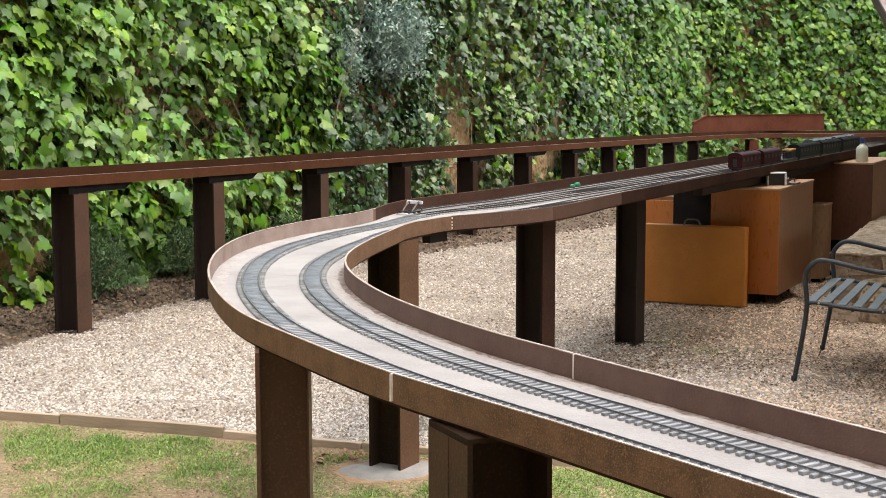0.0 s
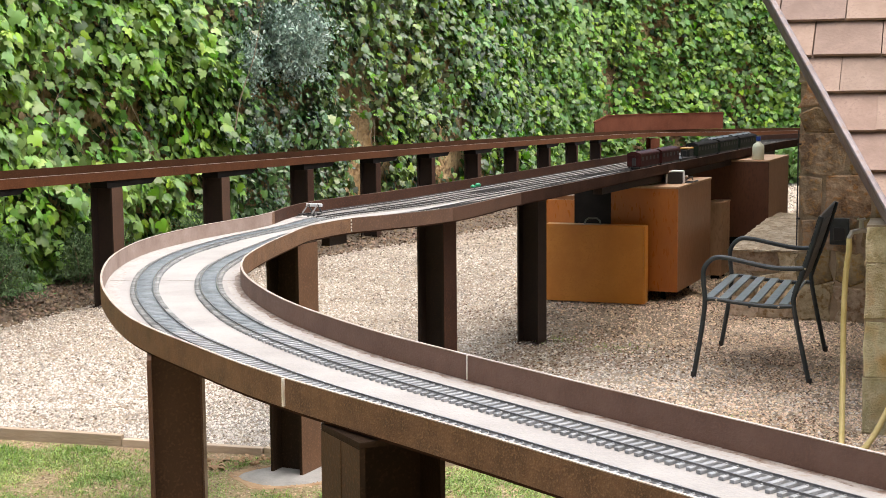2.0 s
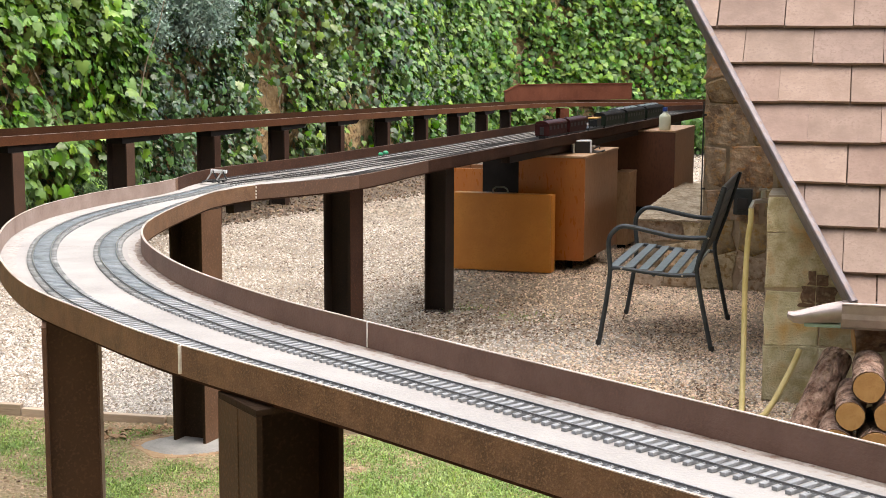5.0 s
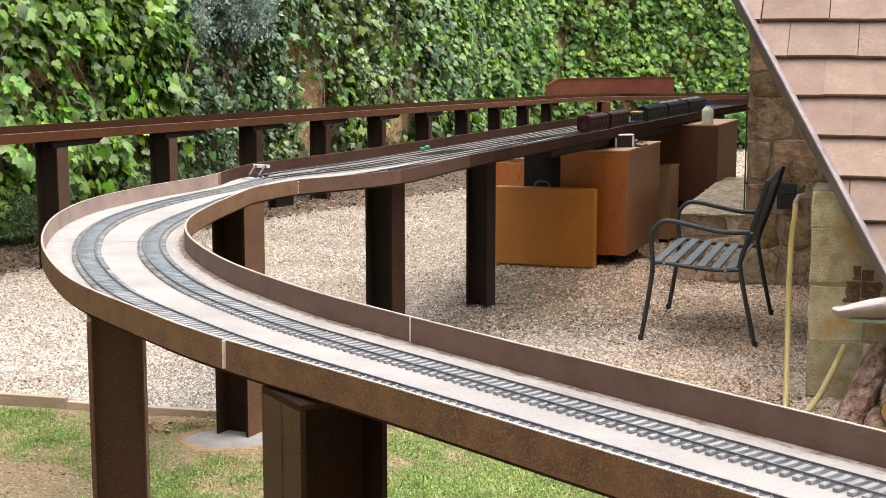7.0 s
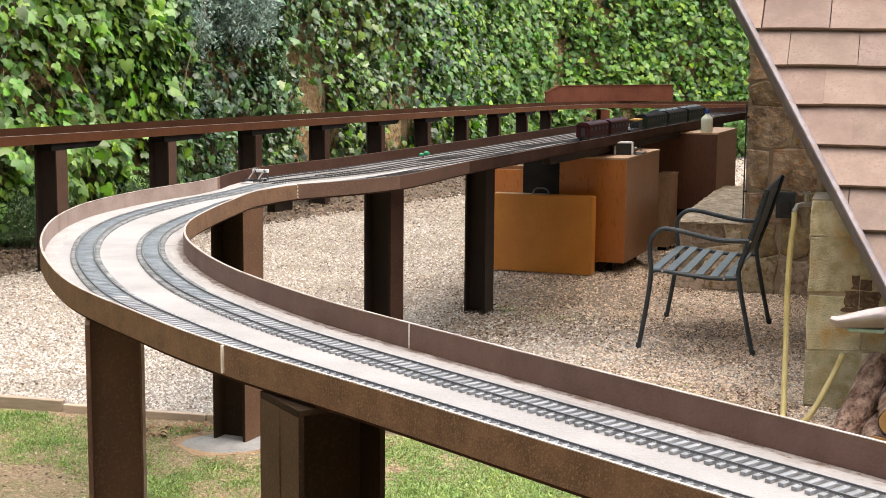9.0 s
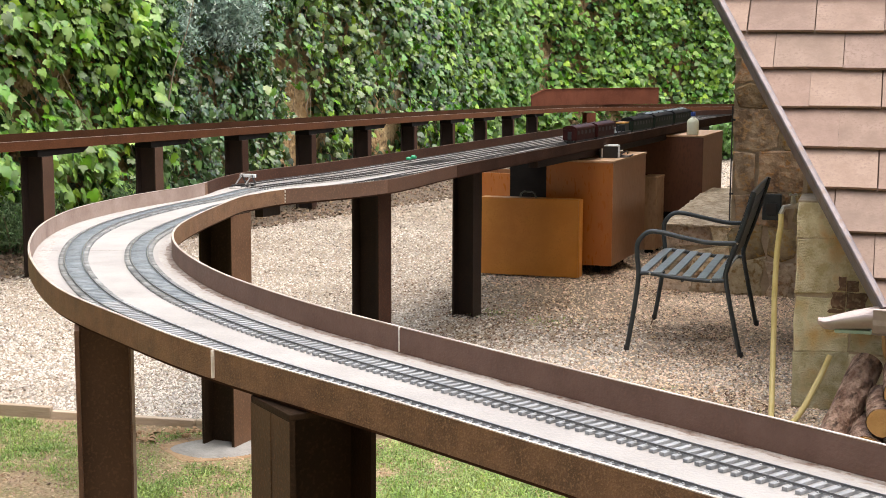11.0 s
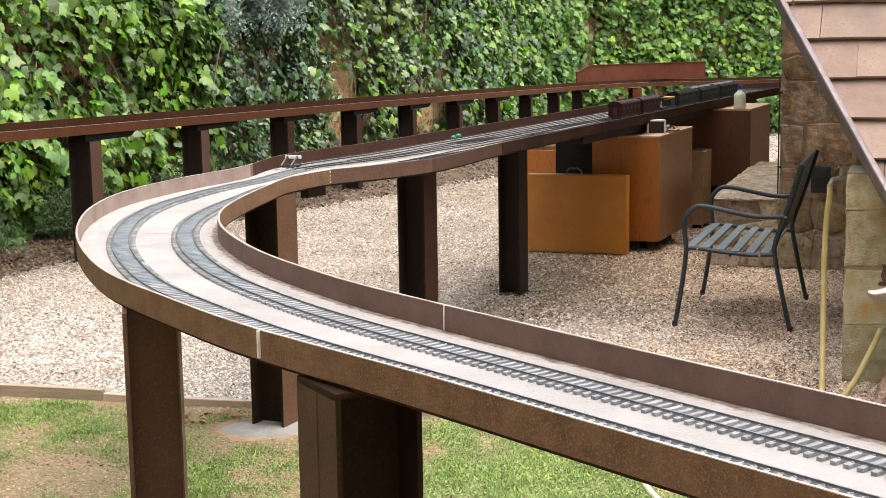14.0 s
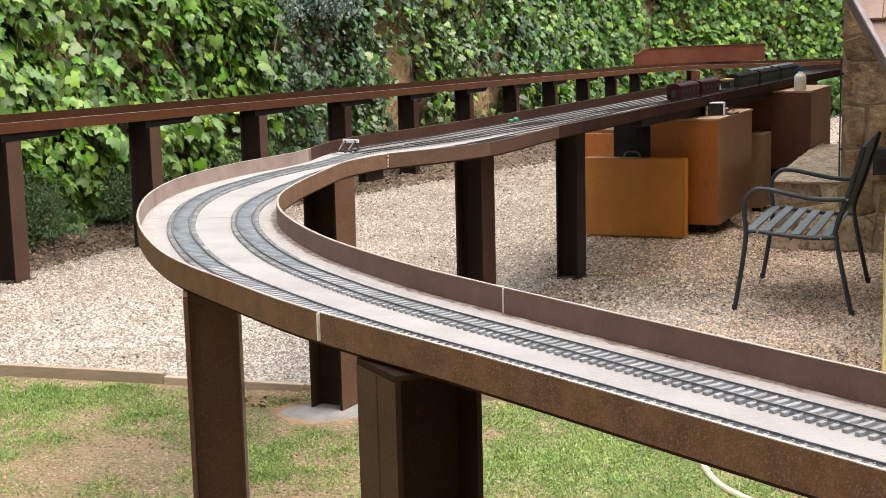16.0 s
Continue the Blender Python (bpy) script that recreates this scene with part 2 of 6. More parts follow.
M_DARK = mat("black_parts_and_shade_fill", (0.008, 0.007, 0.007), (0.016, 0.014, 0.013), 0.9, 0, 5, 50, 0.1, spec=0.08)
M_STONE = mat("dark_field_stone", (0.17, 0.11, 0.062), (0.50, 0.385, 0.25), 0.95, 0, 6, 30, 1.0, (0.42, 0.25, 0.10), bump_scale=15, objrand=0.4, relief=0.03, contrast=(0.38, 0.62))
M_STONEL = mat("pale_field_stone", (0.37, 0.28, 0.18), (0.61, 0.50, 0.36), 0.95, 0, 11, 34, 1.0, (0.30, 0.19, 0.09), bump_scale=30, objrand=0.4, relief=0.02, contrast=(0.38, 0.62))
M_COPING = mat("rough_grey_brown_rock", (0.24, 0.185, 0.12), (0.46, 0.385, 0.285), 0.95, 0, 8, 34, 1.0, (0.22, 0.155, 0.09), bump_scale=16, relief=0.05, contrast=(0.38, 0.62))
M_QUOIN = mat("tooled_sandstone", (0.44, 0.375, 0.215), (0.65, 0.59, 0.42), 0.95, 0, 14, 7, 1.0, (0.47, 0.27, 0.085), bump_scale=110, objrand=0.22, relief=0.014, contrast=(0.4, 0.6))
M_MORTAR = mat("lime_mortar", (0.32, 0.245, 0.165), (0.46, 0.37, 0.265), 1.0, 0, 10, 70, 0.6)
M_TILE = mat("pink_clay_tile", (0.222, 0.153, 0.122), (0.305, 0.22, 0.18), 0.85, 0, 5, 70, 0.18, (0.235, 0.165, 0.135), objrand=0.13, relief=0.006)
M_ROOFBASE = mat("roof_underlay", (0.13, 0.085, 0.065), (0.20, 0.135, 0.105), 0.9, 0, 8, 60, 0.1)
M_STRUT = mat("grey_strut_paint", (0.09, 0.087, 0.085), (0.15, 0.145, 0.14), 0.6, 0, 12, 90, 0.05)
M_ZINC = mat("weathered_zinc", (0.10, 0.086, 0.10), (0.185, 0.16, 0.175), 0.45, 0.25, 7, 30, 0.1, (0.16, 0.115, 0.10))
M_GUTTER = mat("painted_gutter_zinc", (0.30, 0.25, 0.245), (0.42, 0.36, 0.35), 0.4, 0.35, 9, 70, 0.1)
M_GREENZINC = mat("dull_green_zinc", (0.24, 0.36, 0.30), (0.36, 0.48, 0.42), 0.6, 0.1, 12, 60, 0.1)
M_BENCH = mat("anthracite_painted_steel", (0.026, 0.033, 0.038), (0.043, 0.052, 0.059), 0.42, 0.2, 20, 120, 0.04)
M_SLAT = mat("grey_painted_slat", (0.125, 0.142, 0.14), (0.18, 0.20, 0.195), 0.34, 0.1, 12, 90, 0.05)
M_HOSE = mat("yellow_hose", (0.44, 0.35, 0.13), (0.56, 0.46, 0.21), 0.5, 0, 12, 80, 0.05)
M_HOSE2 = mat("bleached_hose", (0.58, 0.54, 0.38), (0.70, 0.66, 0.50), 0.5, 0, 12, 80, 0.05)
M_BRASS = mat("dull_nickel", (0.4, 0.37, 0.32), (0.55, 0.52, 0.47), 0.35, 0.8, 20, 80, 0.05)
M_BARK = mat("red_brown_bark", (0.13, 0.065, 0.042), (0.31, 0.205, 0.155), 0.95, 0, 18, 30, 1.0, (0.055, 0.03, 0.02), bump_scale=40, relief=0.05, stretch=(1, 1, 0.7), contrast=(0.4, 0.6))
M_CUT = mat("sawn_log_wood", (0.31, 0.155, 0.055), (0.44, 0.25, 0.10), 0.85, 0, 14, 60, 0.3, (0.33, 0.17, 0.065), contrast=(0.3, 0.7))
M_WHITE = mat("white_plastic", (0.72, 0.73, 0.75), (0.8, 0.81, 0.83), 0.4, 0, 10, 60, 0.02)
M_CREAM = mat("translucent_cream_plastic", (0.60, 0.62, 0.48), (0.70, 0.71, 0.58), 0.35, 0, 8, 60, 0.02)
M_BLUE = mat("blue_plastic", (0.02, 0.05, 0.22), (0.03, 0.07, 0.3), 0.4, 0, 10, 60, 0.02)
M_BLACK = mat("black_plastic", (0.012, 0.012, 0.013), (0.025, 0.025, 0.027), 0.45, 0, 10, 60, 0.03)
M_MAROON = mat("maroon_coach_paint", (0.028, 0.007, 0.007), (0.05, 0.011, 0.010), 0.5, 0, 12, 90, 0.03, spec=0.15)
M_COACHG = mat("dark_green_coach_paint", (0.010, 0.017, 0.011), (0.02, 0.028, 0.018), 0.5, 0, 12, 90, 0.03, spec=0.15)
M_ROOFG = mat("dark_coach_roof", (0.010, 0.010, 0.010), (0.022, 0.021, 0.021), 0.85, 0, 12, 90, 0.03, spec=0.1)
M_ROOFP = mat("pale_grey_coach_roof", (0.05, 0.062, 0.06), (0.095, 0.11, 0.107), 0.4, 0, 12, 90, 0.03)
M_OCHRE = mat("ochre_paint", (0.55, 0.28, 0.05), (0.66, 0.36, 0.08), 0.45, 0, 12, 90, 0.02)
M_GREENP = mat("green_plastic", (0.01, 0.22, 0.10), (0.02, 0.30, 0.14), 0.3, 0, 12, 90, 0.02)
M_CREVICE = mat("chair_frame_rubber", (0.02, 0.02, 0.02), (0.03, 0.03, 0.03), 0.7, 0, 12, 90, 0.02)


# ---- building helpers ----
def mesh_of(name, bm, material, smooth=False):
    me = bpy.data.meshes.new(name)
    bm.normal_update()
    bm.to_mesh(me)
    bm.free()
    me.materials.append(material)
    if smooth:
        me.polygons.foreach_set("use_smooth", [True] * len(me.polygons))
    return me


def part(name, bm, material, parent, label="", smooth=False):
    ob = new(name, mesh_of(name, bm, material, smooth))
    ob.parent = parent
    if label:
        tagged(ob, label)
    return ob


def thing(name, m, label, category, group="", kind=""):
    ob = new(name)
    ob.empty_display_size = 0.1
    ob.matrix_basis = m
    return tagged(ob, label, category, group, kind)


def raw(name, verts, faces, material, smooth=False):
    me = bpy.data.meshes.new(name)
    me.from_pydata(verts, [], faces)
    me.materials.append(material)
    if smooth:
        me.polygons.foreach_set("use_smooth", [True] * len(me.polygons))
    me.update()
    return me


def box(bm, x0, x1, y0, y1, z0, z1, bevel=0.0, m=None):
    r = bmesh.ops.create_cube(bm, size=1.0)
    vs = r["verts"]
    for v in vs:
        v.co = Vector((x0 + (v.co.x + 0.5) * (x1 - x0), y0 + (v.co.y + 0.5) * (y1 - y0), z0 + (v.co.z + 0.5) * (z1 - z0)))
    if bevel:
        es = list({e for v in vs for e in v.link_edges})
        r2 = bmesh.ops.bevel(bm, geom=es, offset=bevel, segments=2, affect='EDGES', profile=0.6)
        vs = list({v for f in r2["faces"] for v in f.verts} | {v for v in vs if v.is_valid})
    if m is not None:
        for v in vs:
            v.co = m @ v.co
    return vs


def boxed(x0, x1, y0, y1, z0, z1, bevel=0.0, m=None):
    bm = bmesh.new()
    box(bm, x0, x1, y0, y1, z0, z1, bevel, m)
    return bm


def tube(bm, pts, r, seg=10, caps=True):
    pts = [Vector(p) for p in pts]
    radii = r if isinstance(r, (list, tuple)) else [r] * len(pts)
    rings = []
    up = Vector((0.123, 0.321, 0.939)).normalized()
    for i, p in enumerate(pts):
        d = (pts[min(i + 1, len(pts) - 1)] - pts[max(i - 1, 0)]).normalized()
        a = d.cross(up)
        if a.length < 0.05:
            a = d.cross(Vector((1, 0, 0)))
        a.normalize()
        b = a.cross(d)
        up = b
        rings.append([bm.verts.new(p + radii[i] * (math.cos(2 * math.pi * k / seg) * a + math.sin(2 * math.pi * k / seg) * b)) for k in range(seg)])
    for q, s in zip(rings, rings[1:]):
        for k in range(seg):
            bm.faces.new((q[k], q[(k + 1) % seg], s[(k + 1) % seg], s[k]))
    if caps:
        bm.faces.new(rings[0][::-1])
        bm.faces.new(rings[-1])
    return rings


def tubed(pts, r, seg=10):
    bm = bmesh.new()
    tube(bm, pts, r, seg)
    return bm


def spline(nodes, per=10):
    """A smooth curve (centripetal Catmull-Rom) through nodes of any size."""
    p = [np.array(q, float) for q in nodes]
    p = [2 * p[0] - p[1]] + p + [2 * p[-1] - p[-2]]
    out = []
    for a, b, c, d in zip(p, p[1:], p[2:], p[3:]):
        for k in range(per):
            t = k / per
            out.append(0.5 * ((2 * b) + (c - a) * t + (2 * a - 5 * b + 4 * c - d) * t * t + (3 * b - a - 3 * c + d) * t ** 3))
    out.append(p[-2])
    return np.array(out)


def resample(path, step):
    seg = np.linalg.norm(np.diff(path[:, :2], axis=0), axis=1)
    s = np.r_[0, np.cumsum(seg)]
    t = np.arange(0, s[-1], step)
    return np.stack([np.interp(t, s, path[:, k]) for k in range(path.shape[1])], 1)


def headings(path):
    d = np.gradient(path[:, :2], axis=0)
    return d / np.linalg.norm(d, axis=1)[:, None]


def sweep(bm, path, profile, closed=True):
    """Sweeps a profile of (to the right, up) along a level path of rows x, y, z."""
    d = headings(path)
    rings = []
    for (x, y, z), (dx, dy) in zip(path, d):
        rings.append([bm.verts.new((x + a * dy, y - a * dx, z + b)) for a, b in profile])
    n = len(profile)
    for q, s in zip(rings, rings[1:]):
        for k in range(n if closed else n - 1):
            bm.faces.new((q[k], s[k], s[(k + 1) % n], q[(k + 1) % n]))
    if closed:
        bm.faces.new(rings[0])
        bm.faces.new(rings[-1][::-1])
    return bm


def swept(path, profile, closed=True):
    return sweep(bmesh.new(), path, profile, closed)


# ---- plan of the raised railway ----
TOP, DECK = 1.04, 0.984            # top of the side bars, top of the deck
OUTER = [(1.26, 0.885), (0.424, 1.878), (-0.086, 2.494), (-0.455, 2.923), (-0.691, 3.252), (-0.95, 3.662), (-1.144, 4.13), (-1.275, 4.58),
         (-1.36, 5.07), (-1.365, 5.55), (-1.275, 5.98), (-1.167, 6.276), (-1.095, 6.448), (-1.037, 6.671), (-1.008, 6.92), (-0.94, 7.20),
         (-0.80, 7.49), (-0.57, 7.89), (-0.37, 8.33), (-0.12, 8.88), (1.06, 11.5), (2.48, 14.62), (3.25, 15.55), (4.4, 15.95), (6.4, 16.05)]
INNER = [(1.53, 1.15), (0.687, 2.198), (0.235, 2.756), (-0.13, 3.22), (-0.34, 3.51), (-0.572, 3.907), (-0.735, 4.29), (-0.835, 4.63),
         (-0.881, 4.964), (-0.872, 5.33), (-0.833, 5.726), (-0.797, 6.0), (-0.735, 6.17), (-0.655, 6.33), (-0.53, 6.46), (-0.354, 6.643),
         (-0.196, 6.862), (-0.067, 7.169), (0.085, 7.607), (0.33, 8.19), (1.42, 10.68), (2.86, 13.97), (3.45, 14.7), (4.4, 15.05), (6.4, 15.15)]
PER = 12
out_line, in_line = spline(OUTER, PER), spline(INNER, PER)


def bed_line(frac, z, k0=0, k1=24):
    """A line along the bed: frac 0 on the outer bar, 1 on the inner one; frac may be a list of (station, frac)."""
    k = np.arange(len(out_line)) / PER
    if isinstance(frac, (list, tuple)):
        f = np.interp(k, [a for a, _ in frac], [b for _, b in frac])
        for _ in range(6):
            f = np.convolve(np.r_[f[:1], f, f[-1:]], (0.25, 0.5, 0.25), "valid")
    else:
        f = np.full(len(k), frac)
    p = out_line * (1 - f)[:, None] + in_line * f[:, None]
    keep = (k >= k0) & (k <= k1)
    return np.c_[p, np.full(len(p), z)][keep]


bed = thing("raised_track_bed", pose(0, 0, 0), "raised rust-brown steel track bed with pale cement deck on steel posts", "railway viaduct")
bm = bmesh.new()
rows = []
for k in range(len(out_line)):
    a, b = out_line[k], in_line[k]
    w1, w2 = 0.03 * noise.noise((k * 0.9, 1.0, 0.0)), 0.03 * noise.noise((k * 0.9, 7.0, 0.0))
    rows.append([bm.verts.new((*(a + (b - a) * f), z)) for f, z in ((0, DECK), (0.04 + w1, DECK), (0.12, DECK), (0.5, DECK), (0.90, DECK), (0.953 + w2, DECK), (1, DECK), (1, DECK - 0.014), (0, DECK - 0.014))])
for q, s in zip(rows, rows[1:]):
    for k in range(9):
        bm.faces.new((q[k], q[(k + 1) % 9], s[(k + 1) % 9], s[k])).material_index = 0 if k in (2, 3) else (2 if k == 5 else (3 if k > 5 else 1))
bm.faces.new(rows[0]), bm.faces.new(rows[-1][::-1])
bmesh.ops.recalc_face_normals(bm, faces=bm.faces)
part("deck", bm, M_DECK, bed, "pale sand-coloured cement deck with rust-stained margins")
for m_ in (M_DECKS, M_STAIN, M_RUSTD):
    bpy.data.objects["deck"].data.materials.append(m_)


j_ = int(np.argmin(np.linalg.norm((out_line + in_line) / 2 - np.array([-1.262, 4.762]), axis=1)))
ja, jb = out_line[j_] * 0.98 + in_line[j_] * 0.02, out_line[j_] * 0.02 + in_line[j_] * 0.98
jd = (jb - ja) / np.linalg.norm(jb - ja)
jn = np.array([-jd[1], jd[0]]) * 0.0012
part("deck_joint", sweep(bmesh.new(), np.array([[*ja, DECK + 0.0002], [*((ja + jb) / 2 + jn), DECK + 0.0002], [*jb, DECK + 0.0002]]), [(-0.0012, 0), (-0.0012, 0.0002), (0.0012, 0.0002), (0.0012, 0)]), M_STAIN, bed, "thin dark joint across the deck")


def bar_run(line, side, k0, k1, steel=None):
    """One length of a flat steel side bar, with its bright sheared top edge."""
    p = np.c_[line, np.full(len(line), TOP)][round(k0 * PER): round(k1 * PER) + 1]
    w = 0.007 * side
    b = part("side_bar", swept(p, [(0, 0), (w, 0), (w, -0.062), (0, -0.062)]), steel or M_RUST, bed)
    part("bar_edge", swept(p + (0, 0, 0.0005), [(0.0002 * side, 0.0), (w - 0.0002 * side, 0.0), (w - 0.0002 * side, 0.0016), (0.0002 * side, 0.0016)]), M_EDGE if k0 < 13 else M_POSTF, b, "bright worn plate edge" if k0 < 13 else "dull plate edge")
    return b


CUTS_OUT, CUTS_IN = (0, 2.98, 8.3, 13.1, 19.5, 24), (0, 2.83, 8.0, 13.1, 15.9, 18.4, 24)
# Yard runs of the same bars take darker steels that carry their shade.
for a, b in zip(CUTS_OUT, CUTS_OUT[1:]):
    bar_run(out_line, -1, a, b, M_BEAM if a > 13 else None)
for a, b in zip(CUTS_IN, CUTS_IN[1:]):
    bar_run(in_line, 1, a, b, M_RUSTD if a > 18 else (M_POSTM if a > 15 else (M_POSTF if a > 13 else None)))


# pinkish strips, palest on the outer bar, on the faces that look over the deck
for line_, sg, k0, k1, face_tone in ((out_line, 1, 4.0, 12.9, M_PALEFACE), (in_line, -1, 0.0, 2.8, M_RUSTP), (in_line, -1, 2.87, 7.9, M_RUSTP)):
    p = np.c_[line_, np.full(len(line_), TOP)][round(k0 * PER): round(k1 * PER) + 1]
    part("pinkish_bar_face", swept(p, [(0.0002 * sg, -0.001), (0.0008 * sg, -0.001), (0.0008 * sg, DECK - TOP + 0.0006), (0.0002 * sg, DECK - TOP + 0.0006)]), face_tone, bed, "pinkish inner face of the bar")

under_beam = bed_line(0.88, DECK - 0.0145, 19.35, 20.9)
part("haunch_plate", swept(bed_line(0.86, DECK - 0.0145, 12.5, 13.25), [(-0.02, 0), (0.02, 0), (0.02, -0.046), (-0.02, -0.046)]), M_POST, bed, "dark haunch plate under the joint of the bed")
# Added beam: its black stands for the band of shade beneath the bar.
part("under_beam", swept(under_beam, [(-0.03, 0), (0.03, 0), (0.03, -0.054), (-0.03, -0.054)]), M_POST, bed, "black beam added under the yard deck for its dark band")


def weld(line, k, side, h0, h1, w=0.004):
    i, f = int(k * PER), k * PER - int(k * PER)
    p, d = line[i] * (1 - f) + line[i + 1] * f, headings(line)[i]
    m = Matrix.Translation((p[0], p[1], TOP)) @ Matrix.Rotation(math.atan2(d[1], d[0]), 4, 'Z')
    b = bmesh.new()
    box(b, -w, w, -0.0105 * max(side, 0) - 0.0025, 0.0105 * max(-side, 0) + 0.0025, h0, h1, 0.001, m)
    part("joint_filler", b, M_WELD, bed, "pale filler in the joint of two bars")


weld(out_line, 2.957, -1, -0.058, 0.0005, 0.0027)
weld(in_line, 2.816, 1, -0.055, 0.0005, 0.002)
for h_ in (-0.057, -0.043, -0.029, -0.012):
    weld(in_line, 13.08, 1, h_, h_ + 0.009, 0.0012)


# ---- steel posts ----
def h_post(name, x, y, turn, height, size=0.155, z0=0.0, cap=0.2, label="dark rust-brown steel H-section post standing in the ground", material=None, foot=True, face=None):
    p = thing(name, pose(x, y, z0, 0, 0, turn), label, "steel post", "posts of the raised railway")
    s, t = size / 2, 0.011
    b = bmesh.new()
    prof = [(-s, -s), (s, -s), (s, -s + t), (t / 2, -s + t), (t / 2, s - t), (s, s - t), (s, s), (-s, s), (-s, s - t), (-t / 2, s - t), (-t / 2, -s + t), (-s, -s + t)]
    lo = [b.verts.new((u, v, -0.05)) for u, v in prof]
    hi = [b.verts.new((u, v, height)) for u, v in prof]
    for k in range(12):
        b.faces.new((lo[k], lo[(k + 1) % 12], hi[(k + 1) % 12], hi[k]))
    b.faces.new(hi)
    part("column", b, material or M_POST, p)
    # Flange face is painted brighter than the column, for light on that side.
    if face:
        part("flange_face", boxed(-s, s, -s - 0.0022, -s - 0.0002, 0.0, height - 0.004, 0.0), face, p, "outer flange face toned for the light it catches")
    if cap:
        part("cap_plate", boxed(-cap / 2, cap / 2, -cap / 2, cap / 2, height, height + 0.012, 0.002), material or M_POST, p)
    if foot:
        part("base_plate", boxed(-s - 0.03, s + 0.03, -s - 0.03, s + 0.03, -0.06, 0.006, 0.002), M_POST, p)
    return p


UNDER = DECK - 0.0265
# Light is painted on: brown lit flange, black-brown shaded sides.
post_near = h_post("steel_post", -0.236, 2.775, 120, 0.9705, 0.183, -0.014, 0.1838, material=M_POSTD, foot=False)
part("flange_face", boxed(-0.0915, 0.0915, 0.0917, 0.0925, 0.0, 0.9685, 0.0), M_POSTN, post_near, "outer flange face in a lighter brown that carries its light")
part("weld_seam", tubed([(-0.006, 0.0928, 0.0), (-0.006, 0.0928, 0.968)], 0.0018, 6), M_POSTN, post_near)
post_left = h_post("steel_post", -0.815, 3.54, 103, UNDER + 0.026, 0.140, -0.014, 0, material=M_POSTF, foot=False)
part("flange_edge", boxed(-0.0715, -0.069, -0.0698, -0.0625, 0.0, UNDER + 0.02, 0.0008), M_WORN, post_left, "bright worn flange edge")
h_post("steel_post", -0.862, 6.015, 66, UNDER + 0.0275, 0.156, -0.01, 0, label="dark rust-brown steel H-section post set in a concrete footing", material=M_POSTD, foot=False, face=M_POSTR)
h_post("steel_post", -0.31, 7.62, 66, UNDER, 0.155, cap=0.15, face=M_BEAM)
h_post("steel_post", 0.235, 8.95, 66, UNDER, 0.14, cap=0.15)
for x, y in ((2.12, 13.5), (3.75, 15.3)):
    h_post("steel_post", x, y, 66, UNDER, 0.15, cap=0.15)

# ---- back line ----
BACK = [(-2.843 + 0.545 * n - 0.005 * n * n, 10.468 + 1.41 * n) for n in range(-4, 10)]
BACK_Z = [1.12, 1.09, 1.061, 1.03, 1.003, 0.978, 0.952, 0.926, 0.898, 0.868, 0.836, 0.802, 0.768, 0.736]
TAIL = [(2.75, 24.75, 0.715), (4.0, 25.35, 0.70), (6.0, 25.75, 0.70), (9.0, 26.0, 0.70)]
back_path = spline([(x, y, z) for (x, y), z in zip(BACK, BACK_Z)] + TAIL, 6)
back_line = thing("back_track_beam", pose(0, 0, 0), "long rust-brown steel trough beam carried on a row of posts", "railway viaduct")
part("near_side_bar", swept(back_path, [(0.085, 0.0), (0.095, 0.0), (0.095, -0.066), (0.085, -0.066)]), M_BACKB, back_line)
part("bar_edge", swept(back_path, [(0.0845, 0.0005), (0.0955, 0.0005), (0.0955, 0.003), (0.0845, 0.003)]), M_WORN, back_line, "worn plate edge")
# The trough's inside is painted darker than the near bar for its shade.
part("trough_floor", swept(back_path, [(-0.095, -0.055), (0.084, -0.055), (0.084, -0.066), (-0.095, -0.066)]), M_TROUGH, back_line)
part("far_side_bar", swept(back_path, [(-0.095, 0.045), (-0.085, 0.045), (-0.085, -0.0545), (-0.095, -0.0545)]), M_TROUGH, back_line)
for k, ((x, y), z) in enumerate(zip(BACK, BACK_Z)):
    nx, ny = BACK[min(k + 1, 13)][0] - BACK[max(k - 1, 0)][0], BACK[min(k + 1, 13)][1] - BACK[max(k - 1, 0)][1]
    turn = math.degrees(math.atan2(ny, nx))
    h_post("steel_post", x, y, turn + 9, z - 0.118, 0.17, 0.0, 0.0, face=M_POSTM if k < 6 else M_RUSTD)
    c = thing("splice_plate", pose(x, y, z - 0.0775, 0, 0, turn), "dark rusty steel splice plate under the trough beam", "steel plate", "splice plates of the back line")
    q = boxed(-0.09, 0.56, -0.075, 0.075, -0.04, 0.0105, 0.0)
    for v in q.verts:
        if v.co.x > 0.5 and v.co.z < 0:
            v.co.x -= 0.09
    part("plate", q, M_DARK, c)
for x, y in ((2.75, 24.75), (4.2, 25.4)):
    h_post("steel_post", x, y, 20, 0.62, 0.17, 0.0, 0.0, material=M_GIRDER, label="red-brown steel H-section post of the far bend")

# bridge girder on the far bend
girder = thing("girder_plate", pose(0, 0, 0), "red-brown steel girder plate standing along the far bend", "steel girder")
gp = spline([(1.66, 23.5, 0.86), (2.6, 24.75, 0.85), (3.2, 25.15, 0.85), (4.05, 25.5, 0.85)], 8)
b = bmesh.new()
n = len(gp)
gd = headings(gp)
rows = []
for k, ((x, y, z), (dx, dy)) in enumerate(zip(gp, gd)):
    top = 0.275 * min(1.0, 0.62 + k / 5)
    rows.append([b.verts.new((x + a * dy, y - a * dx, z + c - 0.1)) for a, c in ((0, 0), (0.012, 0), (0.012, top), (0.03, top), (0.03, top + 0.012), (-0.018, top + 0.012), (-0.018, top), (0, top))])
